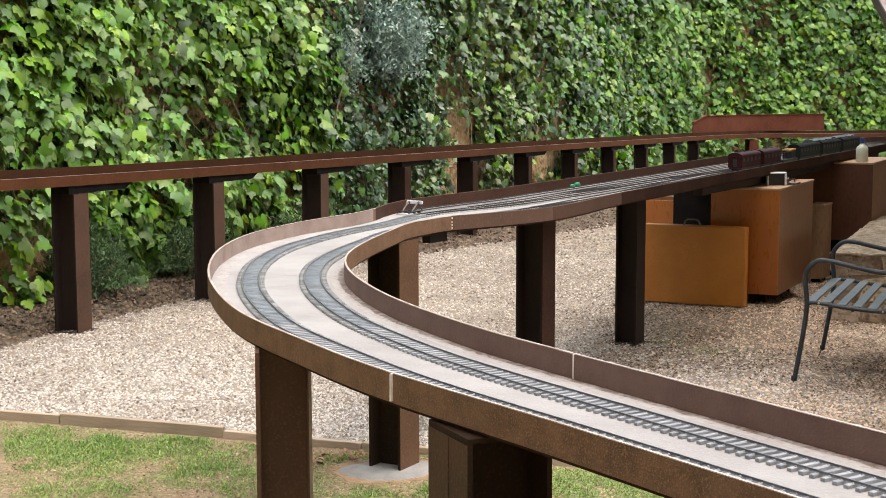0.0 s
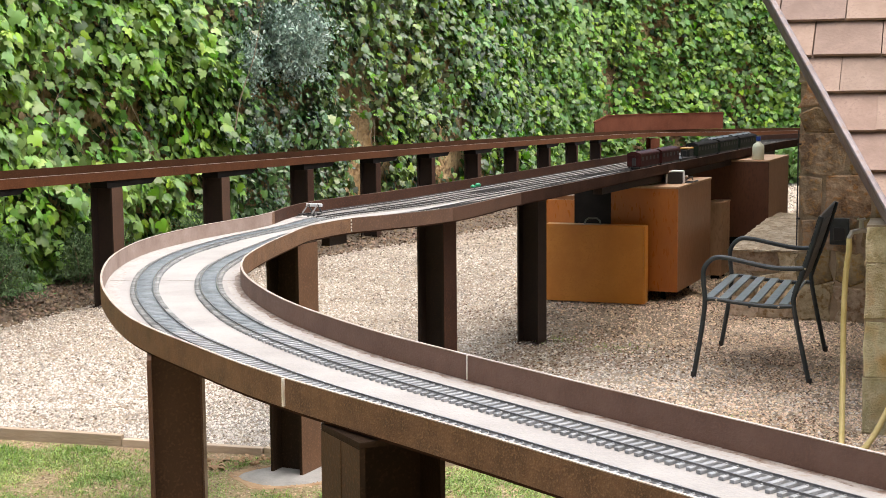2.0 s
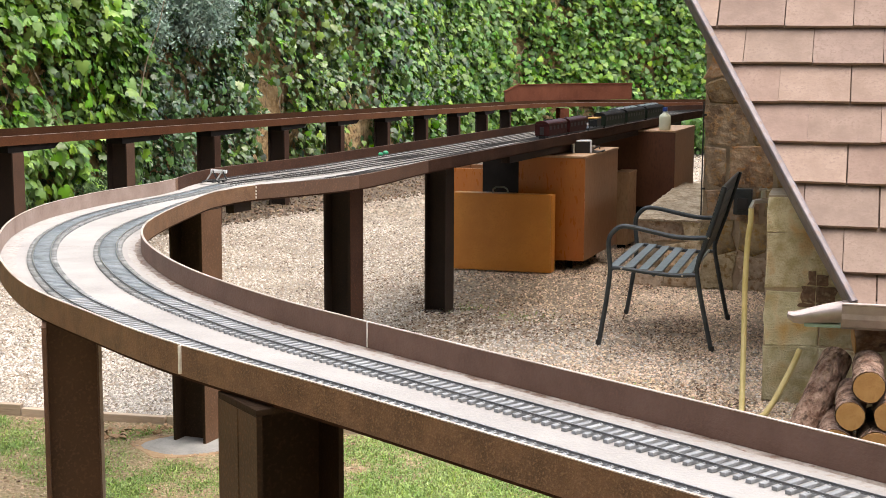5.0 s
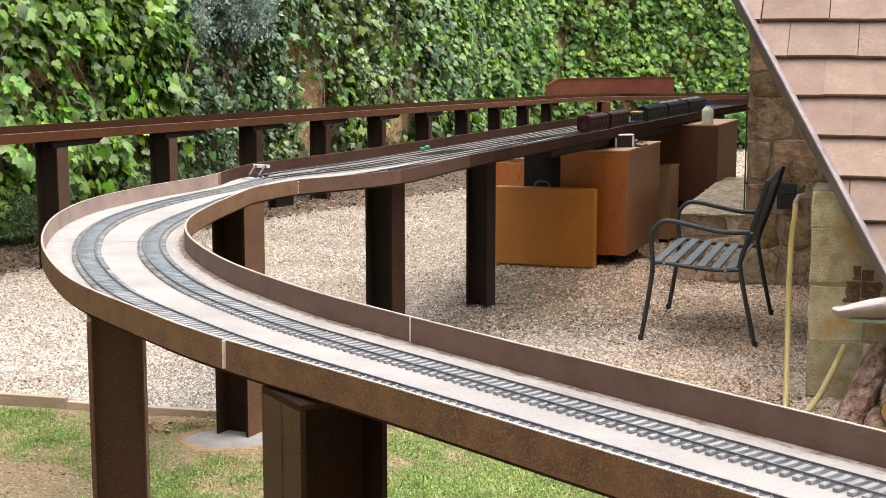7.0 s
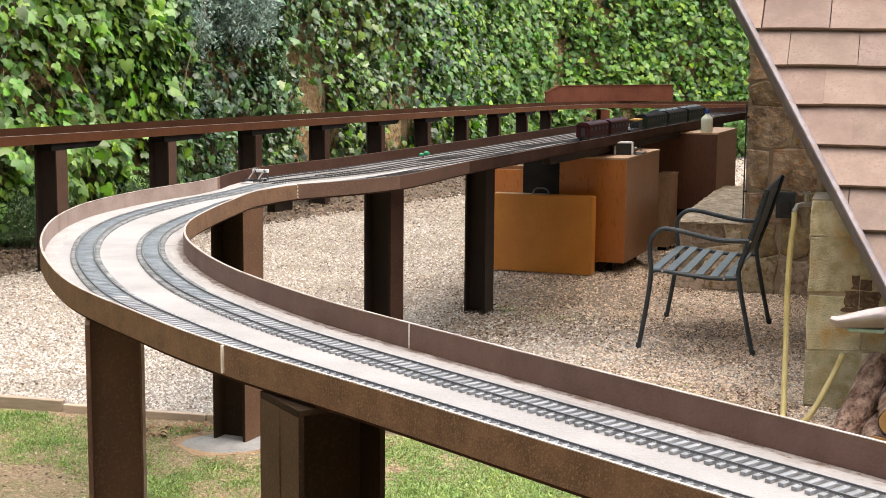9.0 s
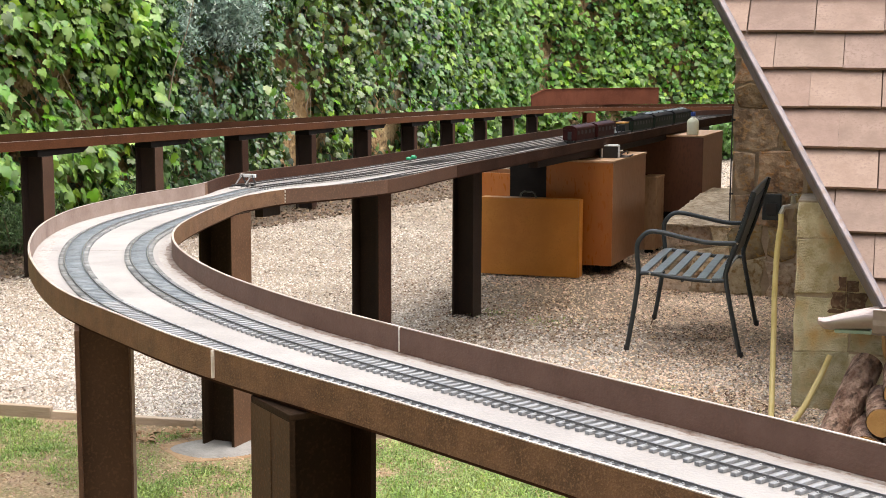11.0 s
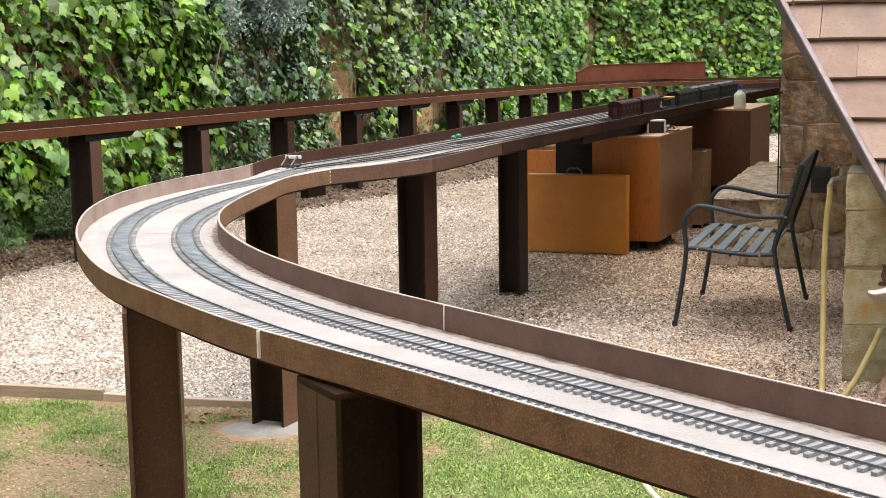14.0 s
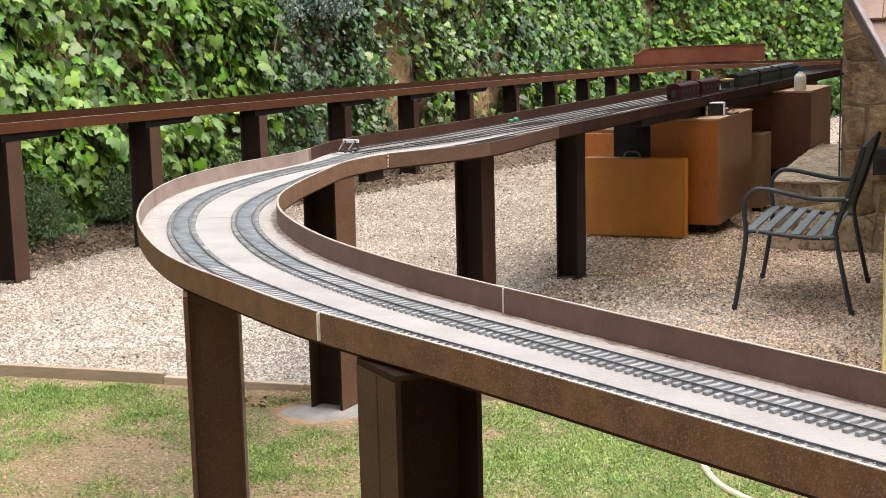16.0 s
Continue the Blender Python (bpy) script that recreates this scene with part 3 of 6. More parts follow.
for q, s in zip(rows, rows[1:]):
    for k in range(8):
        b.faces.new((q[k], s[k], s[(k + 1) % 8], q[(k + 1) % 8]))
b.faces.new(rows[0]), b.faces.new(rows[-1][::-1])
part("web_plate", b, M_GIRDER, girder)

# ---- ground ----
ground = tagged(new("ground", raw("ground", [(-60, -40, -0.02), (60, -40, -0.02), (60, 90, -0.02), (-60, 90, -0.02)], [(0, 1, 2, 3)], M_LAWN)),
                "patchy garden lawn of green grass and bare brown soil", "lawn", kind="structure")
EDGE_LINE = [(-7.0, 7.5), (-2.58, 6.66), (-1.72, 6.465), (-1.04, 6.31), (0.4, 6.02), (1.75, 5.75)]
gb = bmesh.new()
edge = EDGE_LINE + [(3.0, 5.4), (14, 5.4), (14, 32), (-9, 32), (-9, 7.8)]
gb.faces.new([gb.verts.new((x, y, 0.0)) for x, y in edge])
r = bmesh.ops.extrude_face_region(gb, geom=gb.faces[:])
for v in r["geom"]:
    if isinstance(v, bmesh.types.BMVert):
        v.co.z = -0.09
bmesh.ops.recalc_face_normals(gb, faces=gb.faces)
gravel = tagged(new("gravel_yard", mesh_of("gravel_yard", gb, M_GRAVEL)), "pale beige gravel yard, raked flat", "gravel", kind="structure")

rng = np.random.default_rng(7)


def line_y(x):
    return np.interp(x, [p[0] for p in EDGE_LINE], [p[1] for p in EDGE_LINE])


def bed_width(y):
    return 0.74 + 0.25 * np.clip(np.asarray(y, float) - 12.3, 0, 4.8)


def bed_edge(y):
    """Where the soil bed at the foot of the garden wall ends and the gravel begins."""
    return np.interp(y, [0.5, 4.0, 7.6, 10.75, 15.0, 20.0, 23.6, 26.6], [-7.5, -5.9, -4.75, -3.75, -2.2, -0.35, 0.6, 2.2]) + bed_width(y) - 0.08 + 0.1 * np.sin(y * 3.1) + 0.07 * np.sin(y * 7.7)


def scatter_mesh(base_v, base_f, pos, mats):
    """Copies of one small shape at many places: (n,3) and (n,3,3)."""
    v = np.einsum("nij,kj->nki", mats, base_v) + pos[:, None, :]
    n, k = len(pos), len(base_v)
    faces = []
    for f in base_f:
        faces.append(np.array(f)[None, :] + (np.arange(n) * k)[:, None])
    return v.reshape(-1, 3), faces


def fast_mesh(name, verts, faces, material, smooth=False):
    """A mesh from arrays of faces, each array of one corner count."""
    me = bpy.data.meshes.new(name)
    loops = np.concatenate([f.ravel() for f in faces])
    total = np.concatenate([np.full(len(f), f.shape[1]) for f in faces])
    me.vertices.add(len(verts))
    me.vertices.foreach_set("co", np.ascontiguousarray(verts, dtype=np.float32).ravel())
    me.loops.add(len(loops))
    me.loops.foreach_set("vertex_index", loops.astype(np.int32))
    me.polygons.add(len(total))
    me.polygons.foreach_set("loop_start", np.r_[0, np.cumsum(total)[:-1]].astype(np.int32))
    me.update(calc_edges=True)
    me.materials.append(material)
    if smooth:
        me.polygons.foreach_set("use_smooth", np.ones(len(total), bool))
    me.validate()
    return me


def turns(n, tilt):
    """Random turns: about z freely, then leaning by up to tilt."""
    a, b, c = rng.uniform(0, 2 * np.pi, n), rng.normal(0, tilt, n), rng.normal(0, tilt, n)
    ca, sa, cb, sb, cc, sc = np.cos(a), np.sin(a), np.cos(b), np.sin(b), np.cos(c), np.sin(c)
    z, o = np.zeros(n), np.ones(n)
    rz = np.stack([ca, -sa, z, sa, ca, z, z, z, o], -1).reshape(n, 3, 3)
    rx = np.stack([o, z, z, z, cb, -sb, z, sb, cb], -1).reshape(n, 3, 3)
    ry = np.stack([cc, z, sc, z, o, z, -sc, z, cc], -1).reshape(n, 3, 3)
    return rx @ ry @ rz


# low gravel bank under the wooden cases
def ramp_(v, lo, hi):
    t = np.clip((np.asarray(v, float) - lo) / (hi - lo), 0, 1)
    return t * t * (3 - 2 * t)


def bank(x, y):
    return 0.084 * ramp_(y, 9.05, 9.75) * (1 - ramp_(y, 11.6, 13.0)) * ramp_(x, 0.0, 0.45) * (1 - ramp_(x, 1.38, 1.62))


bx_, by_ = np.meshgrid(np.linspace(-0.1, 1.7, 46), np.linspace(8.9, 13.2, 80), indexing="ij")
bz_ = bank(bx_, by_) - 0.004
idx = np.arange(46 * 80).reshape(46, 80)
quads = np.stack([idx[:-1, :-1], idx[1:, :-1], idx[1:, 1:], idx[:-1, 1:]], -1).reshape(-1, 4)
tagged(new("gravel_bank", fast_mesh("gravel_bank", np.stack([bx_.ravel(), by_.ravel(), bz_.ravel()], 1), [quads], M_GRAVEL, True)), "low bank of beige gravel under the wooden cases", "gravel", kind="structure")

# pebbles lie thick where the yard comes near
N_PEB = 300000
py = 5.7 + 8.3 * rng.random(N_PEB) ** 1.35
px = rng.uniform(-0.40, 0.30, N_PEB) * (py + 1.2) + 0.15
ok = (py > line_y(px) + 0.03) & (px > bed_edge(py))
hollow = np.array([noise.noise((x * 13, y * 9, 2.0)) + 0.7 * noise.noise((x * 33, y * 24, 6.0)) for x, y in zip(px, py)])
# dirt, leaf crumbs and painted deck shade between the stones: x, y, radius
DIRT_SHADE = ((0.45, 9.05, 0.42), (0.2, 8.3, 0.32), (0.95, 8.45, 0.4), (1.45, 8.2, 0.3), (0.15, 7.5, 0.3))
for sx_, sy_, sr_ in DIRT_SHADE:
    hollow -= 0.42 * np.exp(-((px - sx_) / sr_) ** 2 - ((py - sy_) / (1.2 * sr_)) ** 2)
ok &= hollow > rng.uniform(-0.75, -0.28, N_PEB)
px, py = px[ok], py[ok]
n = len(px)
size = (0.0042 + 0.0056 * rng.random(n) ** 1.6) * (0.82 + 0.035 * py)
peb_v = np.array([(1, 0.1, 0.0), (-0.1, 0.84, 0.1), (-0.95, 0.0, 0.02), (0.12, -0.8, 0.08), (0.36, 0.04, 0.8), (-0.34, 0.06, 0.72)])
peb_f = [(0, 1, 4), (1, 5, 4), (1, 2, 5), (2, 3, 5), (3, 4, 5), (3, 0, 4)]
pos = np.stack([px, py, size * 0.25 + bank(px, py)], 1)
mats_ = turns(n, 0.25) * (size * rng.uniform(0.8, 1.2, n))[:, None, None]
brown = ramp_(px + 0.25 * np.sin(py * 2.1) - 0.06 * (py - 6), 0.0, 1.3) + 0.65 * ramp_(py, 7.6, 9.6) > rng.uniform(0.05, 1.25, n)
# grey: darker stones that paint the shade by the bed and cases
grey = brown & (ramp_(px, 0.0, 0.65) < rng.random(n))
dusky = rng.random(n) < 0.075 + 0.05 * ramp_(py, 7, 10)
for sel, look_, label in ((dusky, M_PEBBLED, "scattered dark brown gravel stones on the yard"), (grey & ~dusky, M_PEBBLEC, "greyish gravel stones, shade behind the railway put into their tone"), (~brown & ~dusky, M_PEBBLE, "loose pale beige and grey gravel stones on the yard"), (brown & ~grey & ~dusky, M_PEBBLEB, "brown and pinkish gravel stones near the house")):
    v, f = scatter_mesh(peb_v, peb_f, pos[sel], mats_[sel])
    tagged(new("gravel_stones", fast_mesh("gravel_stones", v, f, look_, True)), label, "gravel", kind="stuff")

n = 28000
fy = 13.2 + 12.0 * rng.random(n) ** 1.3
fx = rng.uniform(-0.14, 0.26, n) * fy
ok = fx > bed_edge(fy)
fx, fy = fx[ok], fy[ok]
n = len(fx)
v, f = scatter_mesh(peb_v, peb_f, np.stack([fx, fy, np.full(n, 0.004)], 1), turns(n, 0.4) * (rng.uniform(0.008, 0.02, n) * (0.4 + 0.05 * fy))[:, None, None])
tagged(new("far_gravel_stones", fast_mesh("far_gravel_stones", v, f, M_PEBBLEC)), "pale gravel stones on the far part of the yard", "gravel", kind="stuff")

# grass blades
N_GR = 320000
gy = rng.uniform(4.4, 7.2, N_GR)
gx = rng.uniform(-0.45, 0.30, N_GR) * gy + 0.1
ok = gy < line_y(gx) - 0.1
thick = np.array([noise.noise((x * 2.0, y * 2.0, 3.0)) + 0.6 * noise.noise((x * 6, y * 6, 1.0)) + 0.5 * noise.noise((x * 17, y * 17, 2.0)) for x, y in zip(gx, gy)])
BALD = ((-1.62, 5.38, 0.22), (-1.79, 4.97, 0.28), (-1.67, 6.33, 0.10), (-1.35, 6.15, 0.12), (-0.55, 5.9, 0.08))
for sx_, sy_, sr_ in BALD:
    thick -= 0.75 * np.exp(-((gx - sx_) / sr_) ** 2 - ((gy - sy_) / (1.3 * sr_)) ** 2)
ok &= 1.5 * thick + np.clip(1.05 + 0.36 * gx, 0.72, 1.3) > rng.uniform(0.0, 0.95, N_GR)
ok &= ((gx + 0.875) / 0.29) ** 2 + ((gy - 5.93) / 0.24) ** 2 > rng.uniform(0.85, 1.3, N_GR)
gx, gy = gx[ok], gy[ok]
n = len(gx)
hgt = rng.uniform(0.009, 0.026, n) * (0.8 + 0.9 * np.clip(thick[ok], 0, 0.6))
bl_v = np.array([(-0.085, 0, 0), (0.085, 0, 0), (0.07, 0.3, 0.55), (-0.07, 0.3, 0.55), (0, 0.85, 0.8)])
v, f = scatter_mesh(bl_v, [(0, 1, 2, 3), (3, 2, 4)], np.stack([gx, gy, np.full(n, -0.022)], 1), turns(n, 0.5) * hgt[:, None, None])
tagged(new("grass", fast_mesh("grass", v, f, M_BLADE)), "short green grass blades in uneven tufts on the lawn", "grass", kind="stuff")

# clover and broad-leaved weeds between the blades
n = 150000
vy = rng.uniform(4.4, 6.8, n)
vx = rng.uniform(-0.45, 0.30, n) * vy + 0.1
ok = vy < line_y(vx) - 0.08
cover = np.array([noise.noise((x * 2.0, y * 2.0, 3.0)) + 0.6 * noise.noise((x * 6, y * 6, 1.0)) + 0.6 * noise.noise((x * 13, y * 13, 7.0)) for x, y in zip(vx, vy)])
for sx_, sy_, sr_ in BALD:
    cover -= 0.75 * np.exp(-((vx - sx_) / sr_) ** 2 - ((vy - sy_) / (1.3 * sr_)) ** 2)
ok &= 1.5 * cover + np.clip(0.75 + 0.40 * vx, 0.25, 1.1) > rng.uniform(0.0, 0.95, n)
ok &= ((vx + 0.875) / 0.29) ** 2 + ((vy - 5.93) / 0.24) ** 2 > rng.uniform(0.85, 1.3, n)
vx, vy = vx[ok], vy[ok]
n = len(vx)
v, f = scatter_mesh(np.array([(0.0, -0.9, 0.1), (0.75, -0.3, 0.25), (0.6, 0.7, 0.3), (-0.6, 0.7, 0.25), (-0.75, -0.3, 0.2)]), [(0, 1, 2, 3, 4)], np.stack([vx, vy, rng.uniform(-0.018, -0.006, n)], 1), turns(n, 0.5) * rng.uniform(0.002, 0.0055, n)[:, None, None])
tagged(new("clover", fast_mesh("clover", v, f, M_CLOVER)), "small green clover leaves between the grass blades", "clover", kind="stuff")

# weeds in the gravel
n = 900
pick = rng.integers(0, 6, n)
wx = np.array([1.17, 0.41, 0.72, 1.02, -0.35, 1.40])[pick] + rng.normal(0, 0.10, n)
wy = np.array([6.46, 9.0, 8.7, 6.85, 6.35, 6.3])[pick] + rng.normal(0, 0.10, n)
v, f = scatter_mesh(bl_v, [(0, 1, 2, 3), (3, 2, 4)], np.stack([wx, wy, np.full(n, 0.002)], 1), turns(n, 0.5) * rng.uniform(0.010, 0.026, n)[:, None, None])
tagged(new("weeds", fast_mesh("weeds", v, f, M_BLADE)), "small sparse green weeds growing in the gravel", "weeds", kind="stuff")

# straw, clover and small clods on the lawn
M_STRAW = mat("dry_straw_bits", (0.28, 0.21, 0.12), (0.42, 0.35, 0.22), 0.9, 0, 3, 30, 0, island=0.4)
n = 5200
sy = rng.uniform(4.4, 6.6, n)
sx = rng.uniform(-0.45, 0.30, n) * sy + 0.1
ok = (sy < line_y(sx) - 0.06)
sx, sy = sx[ok], sy[ok]
n = len(sx)
v, f = scatter_mesh(np.array([(-0.5, -0.12, 0.1), (0.5, -0.08, 0.25), (0.45, 0.1, 0.2), (-0.45, 0.12, 0.05)]), [(0, 1, 2, 3)], np.stack([sx, sy, np.full(n, -0.016)], 1), turns(n, 0.3) * rng.uniform(0.005, 0.016, n)[:, None, None])
tagged(new("straw_litter", fast_mesh("straw_litter", v, f, M_STRAW)), "dry straw and leaf litter lying on the lawn", "litter", kind="stuff")
n = 230
a_, r_ = rng.uniform(1.5, 3.1, n), rng.uniform(0.24, 0.46, n)
v, f = scatter_mesh(peb_v, peb_f, np.stack([-0.95 + r_ * np.cos(a_), 5.98 + 0.6 * r_ * np.sin(a_), np.full(n, -0.014)], 1), turns(n, 0.5) * (0.004 + 0.022 * rng.random(n) ** 4)[:, None, None])
tagged(new("soil_clods", fast_mesh("soil_clods", v, f, M_SANDY)), "brown soil clods and stones around the footing", "soil", kind="stuff")

n = 26000
cy = rng.uniform(4.5, 6.6, n)
cx = rng.uniform(-0.45, 0.30, n) * cy + 0.1
ok = cy < line_y(cx) - 0.05
cx, cy = cx[ok], cy[ok]
n = len(cx)
v, f = scatter_mesh(peb_v, peb_f, np.stack([cx, cy, np.full(n, -0.02)], 1), turns(n, 0.5) * (0.002 + 0.009 * rng.random(n) ** 2.5)[:, None, None])
tagged(new("soil_crumbs", fast_mesh("soil_crumbs", v, f, mat("soil_crumbs", (0.24, 0.16, 0.10), (0.44, 0.33, 0.22), 1.0, 0, 3, 40, 0.2, island=0.4))), "brown soil crumbs between the grass tufts", "soil", kind="stuff")

# timber edging between lawn and gravel
for k, ((x0, y0), (x1, y1)) in enumerate(zip(EDGE_LINE, EDGE_LINE[1:])):
    L = math.hypot(x1 - x0, y1 - y0)
    m = Matrix.Translation((x0, y0, 0)) @ Matrix.Rotation(math.atan2(y1 - y0, x1 - x0), 4, 'Z')
    cnt = max(1, round(L / 0.9))
    for j in range(cnt):
        e = new("edging_board", mesh_of("edging_board", boxed(j * L / cnt + 0.004, (j + 1) * L / cnt - 0.004, -0.035, 0.0, -0.1, (0.034 if k < 2 else 0.010) + 0.008 * random.random(), 0.004), M_CURB))
        e.matrix_basis = m @ pose(0, 0, 0, 0, random.uniform(-0.3, 0.3), random.uniform(-0.4, 0.4))
        tagged(e, "weathered grey-brown timber board edging the gravel", "edging board", "edging boards of the gravel")

# footing under the post on the lawn
foot = thing("concrete_footing", pose(-0.875, 5.95, -0.026, 0, 0, 20) @ Matrix.Diagonal((0.86, 0.86, 1, 1)), "round grey concrete footing with sandy clay around it", "concrete footing")
b = bmesh.new()
prof = [(0.0, 0.018), (0.13, 0.018), (0.165, 0.016), (0.195, 0.009), (0.205, -0.03)]
rings = [[b.verts.new((1.25 * r * math.cos(a) * (1 + 0.10 * math.sin(3 * a)), r * math.sin(a) * (1 + 0.05 * math.cos(2 * a)), z)) for a in [2 * math.pi * k / 20 for k in range(20)]] for r, z in prof[1:]]
b.faces.new(rings[0])
for q, s in zip(rings, rings[1:]):
    for k in range(20):
        b.faces.new((q[k], q[(k + 1) % 20], s[(k + 1) % 20], s[k]))
bmesh.ops.recalc_face_normals(b, faces=b.faces)
part("collar", b, M_CONCRETE, foot, smooth=False)
b = bmesh.new()
rings = [[b.verts.new((1.3 * r * math.cos(a) * (1 + 0.16 * math.sin(3 * a + 1)), r * math.sin(a) * (1 + 0.1 * math.cos(2 * a)), z)) for a in [2 * math.pi * k / 24 for k in range(24)]] for r, z in ((0.12, 0.009), (0.205, 0.009), (0.235, 0.0085), (0.25, 0.0))]
for q, s in zip(rings, rings[1:]):
    for k in range(24):
        b.faces.new((q[k], q[(k + 1) % 24], s[(k + 1) % 24], s[k]))
bmesh.ops.recalc_face_normals(b, faces=b.faces)
part("clay_ring", b, M_SANDY, foot, "ochre sandy clay")

# ---- ivy wall ----
WALL = [(-7.5, 0.5), (-5.9, 4.0), (-4.75, 7.6), (-3.75, 10.75), (-2.2, 15.0), (-0.35, 20.0), (0.6, 23.6), (2.2, 26.6), (5.5, 28.3), (14.0, 30.0)]
wall_path = resample(spline(WALL, 10), 0.5)
wall_dir = headings(wall_path)
# The unseen upper part is added height that keeps out low sky.
WALL_H = 5.6
b = bmesh.new()
rows = []
for (x, y), (dx, dy) in zip(wall_path, wall_dir):
    col = []
    for k in range(12):
        z = -0.1 + (WALL_H + 0.1) * k / 11
        o = 0.16 * noise.noise((x * 0.9, y * 0.9, z * 0.9)) + 0.06 * noise.noise((x * 3, y * 3, z * 3))
        col.append(b.verts.new((x + o * dy, y - o * dx, z)))
    for k in (11, 0):
        col.append(b.verts.new((x - 0.5 * dy, y + 0.5 * dx, WALL_H if k else -0.1)))
    rows.append(col)
for q, s in zip(rows, rows[1:]):
    for k in range(14):
        b.faces.new((q[k], s[k], s[(k + 1) % 14], q[(k + 1) % 14]))
bmesh.ops.recalc_face_normals(b, faces=b.faces)
tagged(new("wall_garden", mesh_of("wall_garden", b, M_EARTH, True)), "high earthen stone garden wall overgrown with ivy", "wall", kind="structure")

LEAF_V = np.array([(0, 0.10, 0.03), (0.12, -0.06, 0.0), (0.36, -0.05, -0.05), (0.60, 0.20, -0.10), (0.38, 0.36, -0.01), (0.43, 0.58, -0.06), (0.20, 0.66, -0.02), (0, 1.0, -0.12),
                   (-0.20, 0.66, -0.02), (-0.43, 0.58, -0.06), (-0.38, 0.36, -0.01), (-0.60, 0.20, -0.10), (-0.36, -0.05, -0.05), (-0.12, -0.06, 0.0), (0, 0.38, 0.05)])
LEAF_F = [(14, 0, 1, 2), (14, 2, 3, 4), (14, 4, 5, 6), (14, 6, 7), (14, 7, 8), (14, 8, 9, 10), (14, 10, 11, 12), (14, 12, 13, 0)]
SMALL_V = np.array([(0, 0, 0.0), (0.26, 0.22, -0.05), (0.30, 0.52, -0.05), (0, 1.0, -0.12), (-0.30, 0.52, -0.05), (-0.26, 0.22, -0.05), (0, 0.45, 0.05)])
SMALL_F = [(6, 0, 1, 2), (6, 2, 3), (6, 3, 4), (6, 4, 5, 0)]

# bare places: along the wall, height, half width, half height
BARE = [(11.75, 1.27, 0.28, 0.24), (13.3, 0.72, 0.24, 0.2), (12.4, 1.5, 0.12, 0.14), (19.7, 1.75, 0.15, 0.25), (27.5, 1.6, 0.25, 0.45),
        (19.8, 0.95, 0.40, 0.32), (20.3, 1.3, 0.26, 0.38), (19.8, 0.42, 0.45, 0.28), (17.0, 0.55, 0.35, 0.4), (17.3, 1.02, 0.55, 0.2), (15.5, 1.4, 0.16, 0.12), (15.3, 0.4, 0.25, 0.25),
        (12.5, 1.45, 0.14, 0.15), (12.0, 1.25, 0.2, 0.14), (13.0, 1.05, 0.12, 0.13), (13.6, 0.62, 0.25, 0.28), (11.6, 0.62, 0.12, 0.2), (11.3, 1.5, 0.15, 0.2), (27.7, 1.5, 0.16, 0.55), (27.6, 0.85, 0.12, 0.3),
        (29.2, 1.5, 0.28, 0.2), (28.8, 2.4, 0.2, 0.3), (29.3, 0.55, 1.2, 0.25), (31.4, 1.7, 0.15, 0.3), (21.2, 1.9, 0.2, 0.3), (18.3, 1.75, 0.2, 0.3)]


